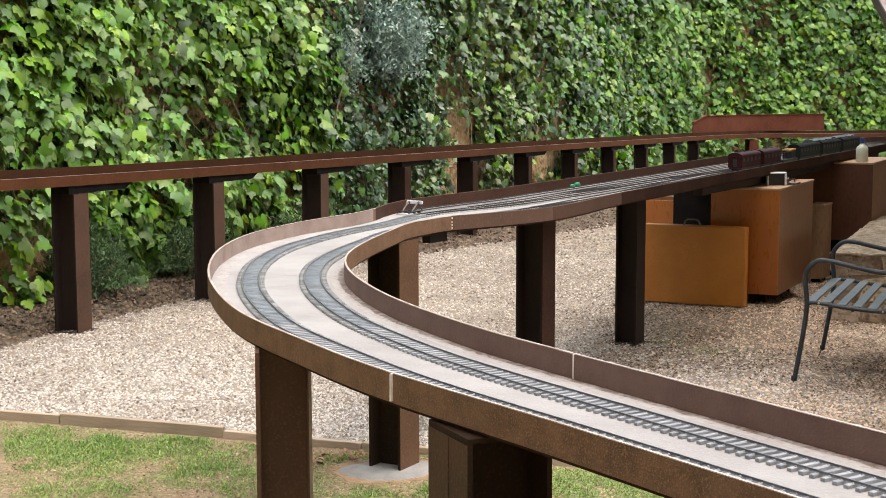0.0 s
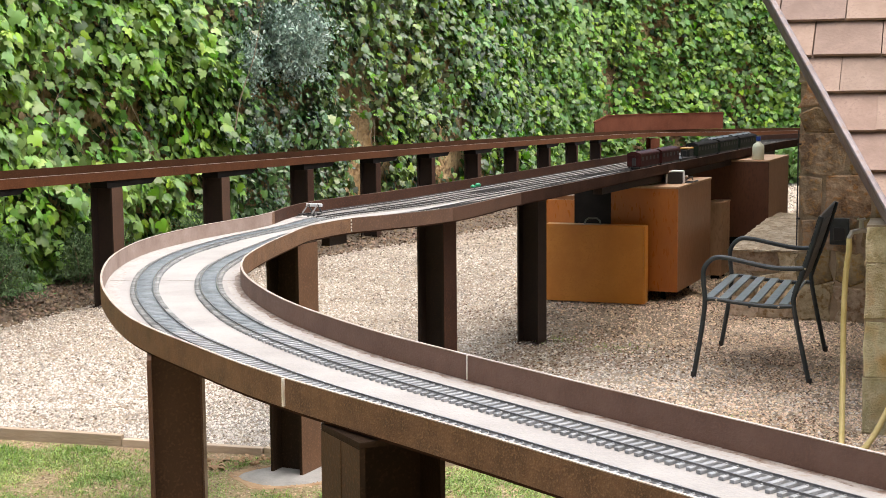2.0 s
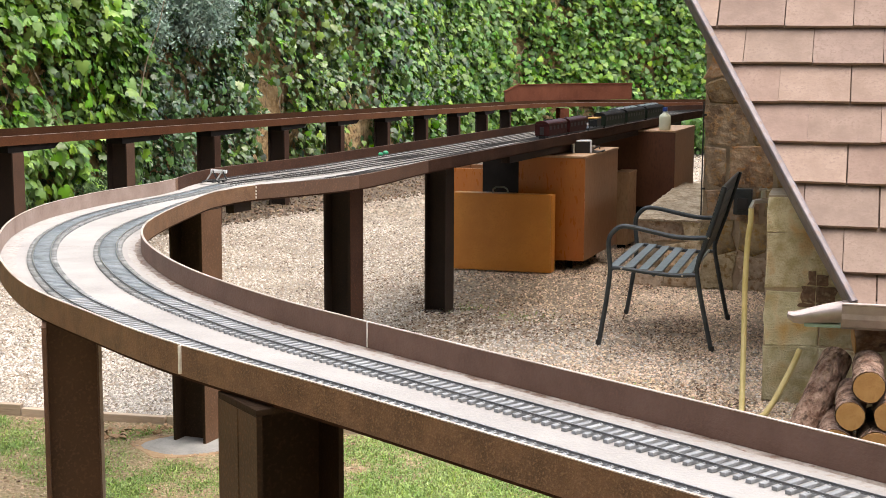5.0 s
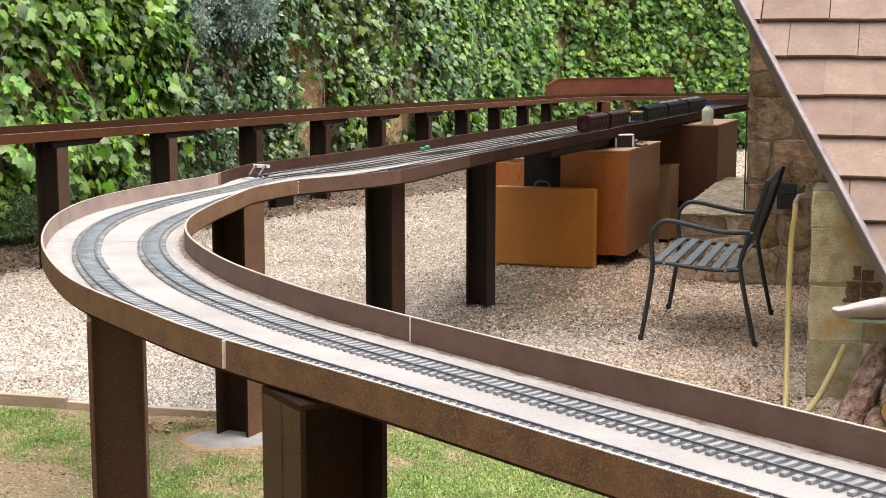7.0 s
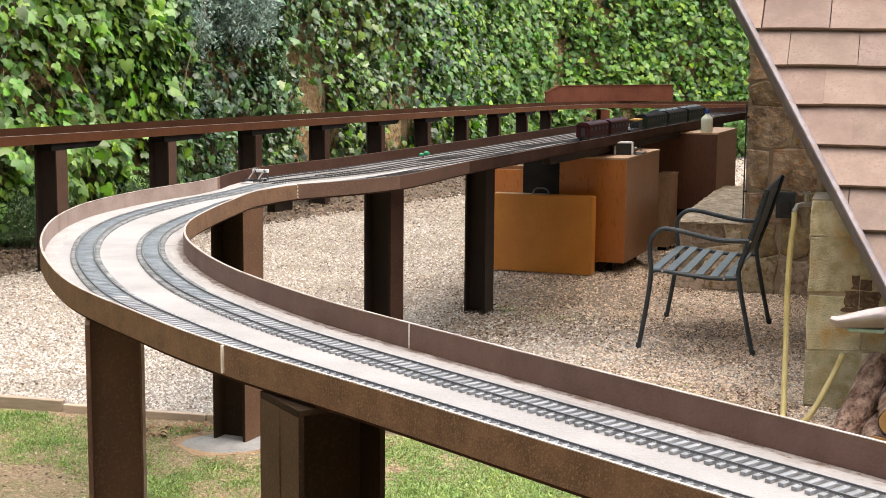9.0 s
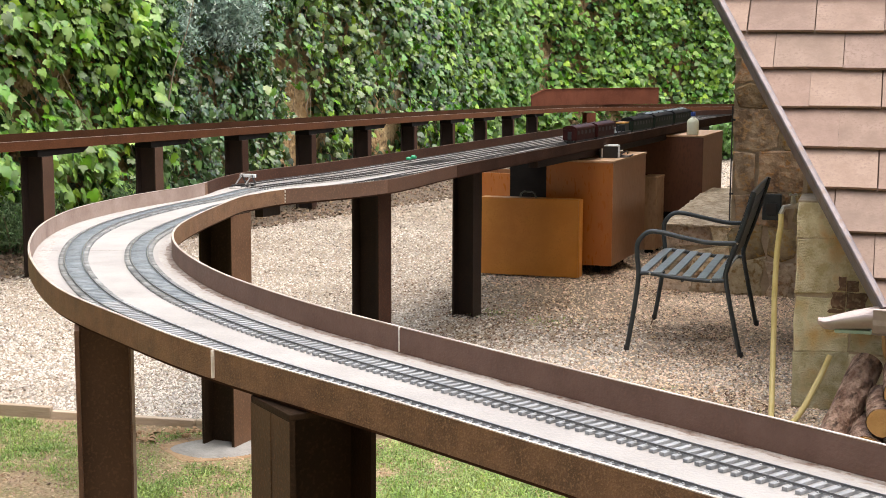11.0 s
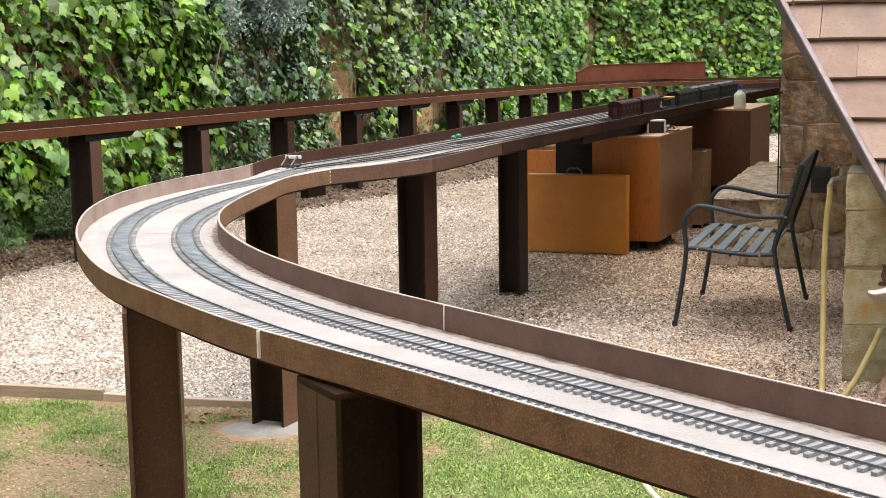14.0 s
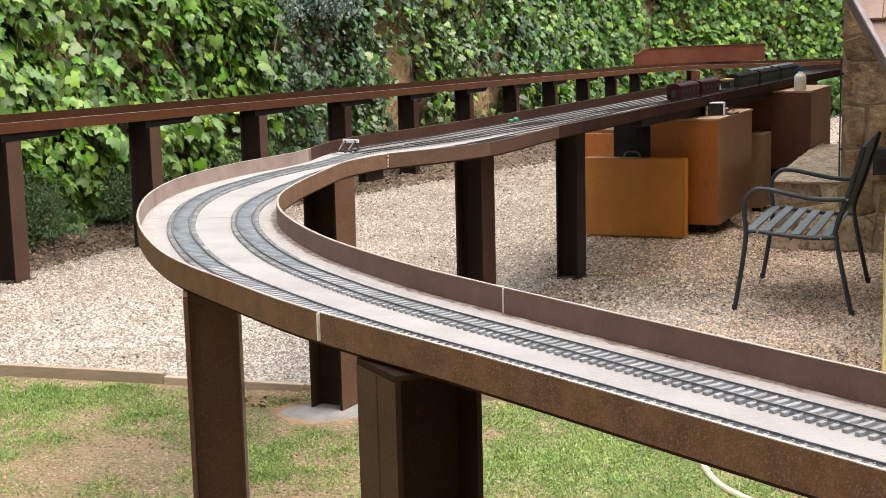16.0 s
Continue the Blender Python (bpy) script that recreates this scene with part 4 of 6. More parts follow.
def wall_leaves(name, count, u0, u1, z0, z1, lift, smin, smax, material, label, clump=0.35, shape=(LEAF_V, LEAF_F), fade=0.6, lean=0.0, edge=None, loose=0.34):
    """Ivy leaves hanging over the wall's face like shingles, thicker in clumps; edge: stations between which the number grows."""
    u = rng.uniform(u0, u1, count)
    z = rng.uniform(z0, z1, count)
    s = np.r_[0, np.cumsum(np.linalg.norm(np.diff(wall_path, axis=0), axis=1))]
    field = np.array([(noise.noise((a * 0.9, c * 0.9, 5.1)) + 0.5 * noise.noise((a * 2.7, c * 2.7, 1.7)), noise.noise((a * 1.6, c * 1.6, 9.3)), noise.noise((a * 1.6, c * 1.6, 21.7)),
                       noise.noise((a * 2.2, c * 2.2, 33.0)) + 0.55 * noise.noise((a * 5.5, c * 5.5, 3.0)), noise.noise((a * 4.6, c * 5.2, 14.0))) for a, c in zip(u, z)])
    dense = field[:, 0] + 0.6 * field[:, 4]
    for bu, bz, ru, rz in BARE:
        dense -= 0.66 * np.exp(-((u - bu) / ru) ** 2 - ((z - bz) / rz) ** 2)
    dense -= 0.22 * (1 - ramp_(z, 0.35, 1.0))
    keep = dense > rng.uniform(-1.0, -1.0 + clump * 2.2, count)
    keep &= np.minimum(u - u0, u1 - u) + 0.25 * field[:, 1] > rng.uniform(0, fade, count)
    if edge:
        keep &= ramp_(u, *edge) > rng.random(count)
    u, z, dense, field = u[keep], z[keep], dense[keep], field[keep]
    x, y = np.interp(u, s, wall_path[:, 0]), np.interp(u, s, wall_path[:, 1])
    dx, dy = np.interp(u, s, wall_dir[:, 0]), np.interp(u, s, wall_dir[:, 1])
    m = len(u)
    off = lift * (0.4 + 0.6 * np.clip(dense + 0.5, 0, 1.3)) + 0.13 * field[:, 3] + rng.normal(0, 0.04, m) + 0.08
    pos = np.stack([x + off * dy, y - off * dx, z], 1)
    # each leaf's face looks out of the wall and up, its tip hangs down, with its neighbours
    sway = 0.45 * field[:, 1] - lean
    out = np.stack([dy + sway * dx, -dx + sway * dy, 0.5 + 0.45 * field[:, 2]], 1) + rng.normal(0, loose, (m, 3))
    out /= np.linalg.norm(out, axis=1)[:, None]
    drift = 0.45 * field[:, 1] + 0.3
    tip = np.stack([drift * dx, drift * dy, -np.ones(m)], 1) + rng.normal(0, loose + 0.1, (m, 3))
    tip -= (tip * out).sum(1)[:, None] * out
    tip /= np.linalg.norm(tip, axis=1)[:, None]
    side = np.cross(tip, out)
    mats = np.stack([side * rng.uniform(0.85, 1.1, m)[:, None], tip, out], 2) * rng.uniform(smin, smax, m)[:, None, None]
    v, f = scatter_mesh(*shape, pos, mats)
    return tagged(new(name, fast_mesh(name, v, f, material)), label, "ivy", kind="stuff")


SMALL = (SMALL_V, SMALL_F)
# The dark underlayers carry the shade of the gaps between leaves.
wall_leaves("ivy_shade", 19000, 3.5, 26.5, 0.0, 2.9, 0.05, 0.06, 0.13, M_IVYD, "dark ivy leaves painting the shade deep in the wall growth", 0.72)
wall_leaves("broad_ivy", 11000, 8.8, 14.3, 0.03, 2.9, 0.22, 0.068, 0.138, M_IVYB, "broad bright green ivy leaves on the near stretch of the wall", 0.75, fade=0.5, loose=0.42)
wall_leaves("broad_young_ivy", 1700, 8.8, 14.3, 0.03, 2.9, 0.22, 0.065, 0.11, M_IVYY, "broad yellow-green young ivy leaves on the near stretch of the wall", 1.0)
wall_leaves("small_dark_ivy", 9500, 13.4, 17.0, 0.3, 2.9, 0.20, 0.045, 0.085, M_IVYS, "small glossy dark green leaves in the shaded part of the wall", 0.75, SMALL, fade=0.9, lean=0.2, loose=0.6)
wall_leaves("dark_ivy", 1100, 13.4, 17.0, 0.03, 2.9, 0.22, 0.08, 0.13, M_IVYS, "dark green ivy leaves in the shaded part of the wall", 0.85, fade=0.8)
wall_leaves("grey_ivy", 9800, 15.7, 20.5, 0.03, 2.9, 0.20, 0.06, 0.122, M_IVYG, "greyish green ivy leaves between bare stems on the wall", 1.0, fade=0.9, lean=0.2, loose=0.5)
wall_leaves("ivy", 10500, 19.3, 25.9, 0.03, 2.9, 0.22, 0.075, 0.138, M_IVYM, "dense deep green ivy leaves covering the garden wall", 0.85, fade=1.0, lean=0.3, loose=0.45)
wall_leaves("light_ivy", 7600, 24.2, 27.9, 0.03, 2.9, 0.24, 0.08, 0.135, M_IVYF, "fresh green ivy leaves at the bend of the wall", 0.7, fade=1.2, lean=0.35, loose=0.42)
wall_leaves("young_ivy", 4600, 16.0, 27.9, 0.05, 2.9, 0.24, 0.075, 0.13, M_IVYY, "fresh yellow-green young ivy leaves on the garden wall", 0.9, lean=0.3, edge=(15.5, 27.5), loose=0.45)
wall_leaves("ivy_far_shade", 6000, 26.5, 38, 0.0, 3.3, 0.06, 0.085, 0.14, M_IVYD, "dark ivy leaves painting the shade deep in the far growth", 0.6)
wall_leaves("ivy_far", 14000, 27.2, 38, 0.03, 3.3, 0.22, 0.085, 0.145, M_IVYF, "dense light green ivy leaves on the far garden wall", 0.6, fade=0.4, loose=0.5)
wall_leaves("young_ivy_far", 3000, 27.2, 38, 0.03, 3.3, 0.24, 0.085, 0.14, M_IVYY, "fresh yellow-green ivy leaves on the far garden wall", 0.8, fade=0.4)
wall_leaves("ivy_crest", 9000, 2.0, 42, 2.7, WALL_H + 0.1, 0.22, 0.14, 0.24, M_IVY, "green ivy leaves hanging from the top of the garden wall", 0.6)
wall_leaves("ivy_end", 3500, 2.0, 9.4, 0.03, 2.9, 0.22, 0.11, 0.17, M_IVY, "green ivy leaves on the wall beside the lawn", 0.7)

# bare ivy stems that show between the leaves
stems = thing("ivy_stems", pose(0, 0, 0), "bare grey-brown ivy stems climbing the garden wall", "ivy stem")
s_len = np.r_[0, np.cumsum(np.linalg.norm(np.diff(wall_path, axis=0), axis=1))]
for k in range(60):
    u, z, pts = random.uniform(9, 31), random.uniform(0, 0.5), []
    if k % 3 == 0:
        u = random.choice(BARE)[0] + random.uniform(-0.4, 0.4)
    way = random.uniform(-0.2, 0.2)
    for j in range(11):
        x, y = np.interp(u, s_len, wall_path[:, 0]), np.interp(u, s_len, wall_path[:, 1])
        dx, dy = np.interp(u, s_len, wall_dir[:, 0]), np.interp(u, s_len, wall_dir[:, 1])
        o = 0.13 + random.uniform(0, 0.09)
        pts.append((x + o * dy, y - o * dx, z))
        way = 0.6 * way + random.uniform(-0.16, 0.16)
        u += way
        z += random.uniform(0.12, 0.3)
    r0 = random.uniform(0.003, 0.0065)
    part("stem", tubed([tuple(q) for q in spline(pts, 3)], [r0 * (1 - 0.022 * j) for j in range(31)], 5), M_STEM, stems)
part("stem", tubed([tuple(q) for q in spline([(-2.52, 13.42, 0.85), (-2.42, 13.42, 1.15), (-2.35, 13.45, 1.5), (-2.22, 13.5, 1.9), (-2.12, 13.5, 2.4)], 5)], [0.009 - 0.0003 * j for j in range(21)], 6), M_STEM, stems)


# ---- shrubs ----
def shrub(name, x, y, z0, rx, rz, count, lsize, material, label, hang=False, girth=0.03, narrow=0.22, seed=0.0, up=0.6):
    sh = thing(name, pose(x, y, z0), label, "shrub")
    stems_ = []
    for k in range(7):
        a = random.uniform(0, 6.28)
        tip = (0.8 * rx * math.cos(a), 0.8 * rx * math.sin(a), rz * random.uniform(1.0, 1.7))
        b_ = tubed([(0.1 * tip[0], 0.1 * tip[1], 0.0 if not hang else rz * 0.5), (tip[0] * 0.3, tip[1] * 0.3, tip[2] * 0.5), tip], [0.5 * girth, 0.35 * girth, 0.15 * girth], 6)
        part("branch", b_, M_STEM, sh)
    d = rng.normal(0, 1, (count, 3))
    d /= np.linalg.norm(d, axis=1)[:, None]
    lump = np.array([1 + 0.75 * noise.noise((q[0] * 2.2 + seed, q[1] * 2.2, q[2] * 2.2)) + 0.35 * noise.noise((q[0] * 6 + seed, q[1] * 6, q[2] * 6)) for q in d])
    rad = rng.random(count) ** 0.4 * lump
    pos = d * rad[:, None] * (rx, rx, rz) + (0, 0, rz)
    pos = pos[pos[:, 2] > 0.01]
    n_ = len(pos)
    out = d[:n_] + rng.normal(0, 0.6, (n_, 3))
    out /= np.linalg.norm(out, axis=1)[:, None]
    tip = np.array([0, 0, up]) + rng.normal(0, 0.6, (n_, 3))
    tip -= (tip * out).sum(1)[:, None] * out
    tip /= np.linalg.norm(tip, axis=1)[:, None]
    size = rng.uniform(0.6, 1.3, n_)[:, None, None] * lsize
    lv = np.array([(-narrow, 0.35, 0), (0, 0, 0), (narrow, 0.35, 0), (narrow * 0.8, 0.7, 0.03), (0, 1, 0), (-narrow * 0.8, 0.7, 0.03)])
    v, f = scatter_mesh(lv, [(0, 1, 2, 3, 4, 5)], pos, np.stack([np.cross(tip, out), tip, out], 2) * size)
    crown = new("crown", fast_mesh("crown", v, f, material))
    crown.parent = sh
    return sh


shrub("rosemary_bush", -3.26, 11.2, 0, 0.43, 0.28, 8000, 0.042, M_SHRUB, "dark green needle-leaved bush at the foot of the wall", narrow=0.1, seed=1)
shrub("rosemary_bush", -3.66, 10.1, 0, 0.33, 0.30, 6800, 0.042, M_SHRUB, "dark green needle-leaved bush beside a rusty post", narrow=0.1, seed=5)
shrub("rosemary_bush", -2.55, 12.6, 0, 0.35, 0.25, 3600, 0.05, M_SHRUB, "low dark green bush behind the back line", narrow=0.1, seed=9)
shrub("olive_shrub", -2.08, 14.45, 1.62, 0.46, 0.42, 7500, 0.05, M_GREY_LEAF, "loose grey-green leaved shrub growing before the ivy", hang=True, girth=0.012, narrow=0.2, seed=13)
shrub("olive_shrub", -2.42, 13.85, 1.45, 0.28, 0.34, 2600, 0.046, M_GREY_LEAF, "smaller grey-green shrub among dark leaves", hang=True, girth=0.012, narrow=0.2, seed=31)
shrub("leafy_shrub", 4.62, 22.6, 0.0, 0.75, 0.34, 2600, 0.10, M_IVY, "low green ivy mound at the far end of the yard", narrow=0.35, seed=23, up=-0.2)

# ---- soil bed along the wall and fallen leaves ----
b = bmesh.new()
rows = []
for (x, y), (dx, dy) in zip(wall_path[6:56], wall_dir[6:56]):
    w_ = float(bed_width(y)) + 0.2 * noise.noise((x * 0.8, y * 0.8, 0))
    rows.append([b.verts.new((x + a * dy, y - a * dx, z)) for a, z in ((-0.2, 0.12), (0.2, 0.10), (w_ * 0.7, 0.05), (w_, 0.003))])
for q, s in zip(rows, rows[1:]):
    for k in range(3):
        b.faces.new((q[k], q[k + 1], s[k + 1], s[k]))
bmesh.ops.recalc_face_normals(b, faces=b.faces)
tagged(new("soil_bed", mesh_of("soil_bed", b, M_SOIL, True)), "dark soil bed along the foot of the wall", "soil", kind="structure")
n = 24000
u_ = rng.uniform(8, 27.5, n)
o_ = rng.random(n)
wx_, wy_ = np.interp(u_, s_len, wall_path[:, 0]), np.interp(u_, s_len, wall_path[:, 1])
wdx_, wdy_ = np.interp(u_, s_len, wall_dir[:, 0]), np.interp(u_, s_len, wall_dir[:, 1])
reach = 0.15 + o_ * (bed_width(wy_) - 0.08)
v, f = scatter_mesh(peb_v, peb_f, np.stack([wx_ + reach * wdy_, wy_ - reach * wdx_, np.interp(o_, [0, 0.06, 0.64, 1], [0.104, 0.102, 0.056, 0.006])], 1), turns(n, 0.5) * (0.006 + 0.022 * rng.random(n) ** 3)[:, None, None])
tagged(new("bed_clods", fast_mesh("bed_clods", v, f, mat("bed_clods", (0.10, 0.07, 0.045), (0.20, 0.145, 0.10), 1.0, 0, 3, 40, 0.2, island=0.5))), "brown soil clods and litter at the foot of the wall", "soil", kind="stuff")
M_DRY = mat("dry_fallen_leaves", (0.19, 0.12, 0.07), (0.31, 0.21, 0.13), 0.85, 0, 3, 30, 0, island=0.4)
n = 900
ly = rng.uniform(6.2, 14.5, n)
lx = np.where(rng.random(n) < 0.4, 1.1 + 0.03 * ly + rng.normal(0, 0.35, n), np.where(rng.random(n) < 0.6, -3.0 + 0.33 * (ly - 10.4) + rng.normal(0.15, 0.4, n), rng.uniform(-0.3, 0.27, n) * ly))
ok = (ly > line_y(lx) + 0.1)
lx, ly = lx[ok], ly[ok]
n = len(lx)
v, f = scatter_mesh(np.array([(-0.3, 0.3, 0.1), (0, 0, 0), (0.3, 0.3, 0.12), (0.25, 0.7, 0.05), (0, 1, 0.15), (-0.25, 0.7, 0.0)]), [(0, 1, 2, 3, 4, 5)], np.stack([lx, ly, 0.016 + bank(lx, ly)], 1), turns(n, 0.25) * rng.uniform(0.012, 0.028, n)[:, None, None])
tagged(new("fallen_leaves", fast_mesh("fallen_leaves", v, f, M_DRY)), "dry brown leaves fallen on the gravel and soil", "fallen leaves", kind="stuff")

# Real leaf crumbs, thickened where they also paint the deck's shade.
n = 19000
ty = 6.3 + 4.2 * rng.random(n) ** 1.4
tx = rng.uniform(-0.4, 1.75, n)
keep = np.array([noise.noise((x * 2.3, y * 2.3, 8.0)) + 0.6 * noise.noise((x * 7, y * 7, 4.0)) for x, y in zip(tx, ty)]) + 0.25 * ramp_(ty, 7.3, 9.0) - 0.15 + sum(0.9 * np.exp(-((tx - sx_) / sr_) ** 2 - ((ty - sy_) / (1.2 * sr_)) ** 2) for sx_, sy_, sr_ in DIRT_SHADE) > rng.uniform(-0.1, 0.7, n)
tx, ty = tx[keep], ty[keep]
n = len(tx)
v, f = scatter_mesh(np.array([(-0.3, 0.3, 0.1), (0, 0, 0), (0.3, 0.3, 0.12), (0.25, 0.7, 0.05), (0, 1, 0.15), (-0.25, 0.7, 0.0)]), [(0, 1, 2, 3, 4, 5)], np.stack([tx, ty, 0.013 + bank(tx, ty)], 1), turns(n, 0.35) * rng.uniform(0.007, 0.02, n)[:, None, None])
tagged(new("leaf_crumbs", fast_mesh("leaf_crumbs", v, f, mat("leaf_crumbs_and_shade", (0.10, 0.06, 0.035), (0.19, 0.118, 0.07), 0.9, 0, 3, 30, 0, island=0.5))), "dark leaf crumbs by the cases, also painting shade on the gravel", "leaf litter", kind="stuff")


# ---- tracks ----
PITCH, HALF = 0.0246, 0.027
SL_V, SL_F = [], []


def add_block(x0, x1, y0, y1, z0, z1, ch):
    """A block with chamfered upper edges, long in x."""
    k = len(SL_V)
    SL_V.extend([(x0, y0, z0), (x1, y0, z0), (x1, y1, z0), (x0, y1, z0), (x0, y0, z1 - ch), (x1, y0, z1 - ch), (x1, y1, z1 - ch), (x0, y1, z1 - ch),
                 (x0 + ch, y0 + ch, z1), (x1 - ch, y0 + ch, z1), (x1 - ch, y1 - ch, z1), (x0 + ch, y1 - ch, z1)])
    for a in (0, 4):
        for j in range(4):
            SL_F.append((k + a + j, k + a + (j + 1) % 4, k + a + 4 + (j + 1) % 4, k + a + 4 + j))
    SL_F.append((k + 8, k + 9, k + 10, k + 11))


add_block(-0.045, 0.045, -0.0051, 0.0051, 0.0, 0.0065, 0.001)
for sx in (-HALF, HALF):
    add_block(sx - 0.004, sx + 0.004, -0.0024, 0.0024, 0.0062, 0.008, 0.0008)
SLEEPER_MESH = raw("sleeper", SL_V, SL_F, M_SLEEPER)
RAIL_PROFILE = [(-0.0017, 0), (0.0017, 0), (0.0017, 0.0006), (0.0007, 0.0012), (0.0007, 0.003), (0.0011, 0.0034), (0.0011, 0.0048), (-0.0011, 0.0048), (-0.0011, 0.0034), (-0.0007, 0.003), (-0.0007, 0.0012), (-0.0017, 0.0006)]


def offset_line(p, a):
    d = headings(p)
    q = p.copy()
    q[:, 0] += a * d[:, 1]
    q[:, 1] -= a * d[:, 0]
    return q


def track(frac, k0, k1, label, pieces=True):
    t = thing("model_track", pose(0, 0, 0), label, "model track", "tracks on the raised bed")
    line = bed_line(frac, DECK + 0.0005, k0, k1)
    split = int(np.argmax(line[:, 1] > 7.3)) if pieces else 0
    for a in (-HALF, HALF):
        run = offset_line(line, a) + (0, 0, 0.0065)
        if split:
            turn = int(np.argmax(line[:, 1] > 4.3))
            part("rail", swept(run[:turn + 1], RAIL_PROFILE), M_RAILN, t, "dark weathered rail")
            part("rail", swept(run[turn:split + 1], RAIL_PROFILE), M_RAIL, t)
        part("rail", swept(run[split:], [(1.5 * u, 1.3 * w) for u, w in RAIL_PROFILE]), M_RAILD, t, "dark tarnished rail")
    p = resample(line, PITCH)
    d = headings(p)
    near = (p[:, 1] < 3.75) & pieces
    for (x, y, z), (dx, dy) in zip(p[near], d[near]):
        s = new("sleeper", SLEEPER_MESH)
        s.parent = t
        s.matrix_basis = pose(x, y, z, 0, 0, math.degrees(math.atan2(-dx, dy)) + random.uniform(-1.2, 1.2))
    yard = p[:, 1] > (7.3 if pieces else 0)
    for some, look_ in ((~near & ~yard, M_SLEEPER2), (~near & yard, M_SLEEPER3)):
        if not some.any():
            continue
        q, e = p[some], d[some]
        z, o = np.zeros(len(q)), np.ones(len(q))
        mats = np.stack([e[:, 1], e[:, 0], z, -e[:, 0], e[:, 1], z, z, z, o], -1).reshape(-1, 3, 3)
        v, f = scatter_mesh(np.array(SL_V) * ((0.76, 1, 1) if look_ is M_SLEEPER3 else (1, 1, 1)), SL_F, q, mats)
        rest = tagged(new("sleeper_run", fast_mesh("sleeper_run", v, f, look_)), kind="stuff")
        rest.parent = t
        if look_ is M_SLEEPER2:
            for sx in (-1, 1):
                v, f = scatter_mesh(np.array(SL_V[:12]) * (0.19, 1.06, 1.06) + (0.0368 * sx, 0, 0), SL_F[:9], q, mats)
                tips = tagged(new("sleeper_run", fast_mesh("sleeper_run", v, f, M_SLEEPEND)), kind="stuff")
                tips.parent = t
    return t


track([(0, 0.277), (4, 0.282), (8, 0.30), (11, 0.30), (14, 0.27), (19, 0.31), (21, 0.31)], 0, 24, "outer model track with dark rails on grey plastic sleepers")
track([(0, 0.71), (4, 0.71), (7, 0.76), (10, 0.77), (13, 0.66), (15, 0.60), (18, 0.66), (21, 0.69)], 0, 24, "inner model track with dark rails on grey plastic sleepers")
track([(14.3, 0.10), (17, 0.11), (19, 0.13), (21, 0.13)], 14.3, 24, "stub model track ending at a buffer stop", False)
track([(14.2, 0.27), (15.5, 0.32), (18.5, 0.48), (19.5, 0.50), (21, 0.50)], 14.4, 24, "middle yard model track branching off over a turnout", False)
track([(16.0, 0.62), (17.6, 0.70), (19.2, 0.86), (21, 0.87)], 16.3, 24, "near yard model track branching off over a turnout", False)
track([(18.6, 0.31), (19.3, 0.40), (19.75, 0.5), (21, 0.5)], 18.6, 19.8, "yard crossover model track between two lines", False)
track([(18.9, 0.68), (19.6, 0.58), (20.0, 0.5), (21, 0.5)], 18.9, 20.1, "yard crossover model track beside the near line", False)


def bed_pose(frac, k, z):
    line = np.c_[out_line * (1 - frac) + in_line * frac, np.full(len(out_line), z)]
    i = int(k * PER)
    d = headings(line)[i]
    return Matrix.Translation(line[i]) @ Matrix.Rotation(math.atan2(-d[0], d[1]), 4, 'Z')


RAIL_TOP = DECK + 0.0118

# buffer stop at the head of the stub
stop = thing("buffer_stop", bed_pose(0.10, 14.75, RAIL_TOP - 0.004) @ pose(0, 0, 0, 0, 0, -5), "small model buffer stop with white beam on dark frame", "buffer stop")
part("beam", boxed(-0.045, 0.045, 0.020, 0.030, 0.036, 0.053, 0.003), M_WHITE, stop, "white buffer beam")
for sx in (-1, 1):
    part("side_frame", boxed(sx * HALF - 0.004, sx * HALF + 0.004, -0.052, 0.056, -0.002, 0.006, 0.001), M_BLACK, stop)
    part("front_strut", tubed([(sx * HALF, 0.016, 0.050), (sx * HALF, -0.048, 0.006)], 0.0042, 6), M_STRUT, stop, "mid grey slanting strut")
    part("rear_strut", tubed([(sx * HALF, 0.018, 0.046), (sx * HALF, 0.050, 0.006)], 0.0045, 6), M_BENCH, stop)
    part("buffer_head", tubed([(sx * 0.036, 0.0305, 0.045), (sx * 0.036, 0.044, 0.045)], 0.006, 8), M_BLACK, stop)
part("cross_tie", boxed(-0.045, 0.045, -0.056, -0.044, -0.004, 0.006, 0.001), M_BLACK, stop)
part("cross_tie", boxed(-0.045, 0.045, 0.0, 0.012, -0.004, 0.006, 0.001), M_BLACK, stop)

# small green turnout lamp beside the far bar
for k, (x, y, s) in enumerate(((-0.128, 8.72, 0.62), (-0.098, 8.80, 0.72))):
    g = thing("turnout_lantern", pose(x, y, DECK, 0, 0, 20), "small rounded bright green plastic turnout lantern", "signal lantern", "green lanterns by the track")
    b = bmesh.new()
    bmesh.ops.create_uvsphere(b, u_segments=12, v_segments=8, radius=0.022 * s)
    for v in b.verts:
        v.co = Vector((v.co.x * 1.25, v.co.y, v.co.z * 0.85 + 0.03 * s))
    part("dome", b, M_GREENP, g, smooth=True)
    part("stem", boxed(-0.014, 0.014, -0.012, 0.012, 0, 0.018 * s, 0.002), M_BLACK, g)

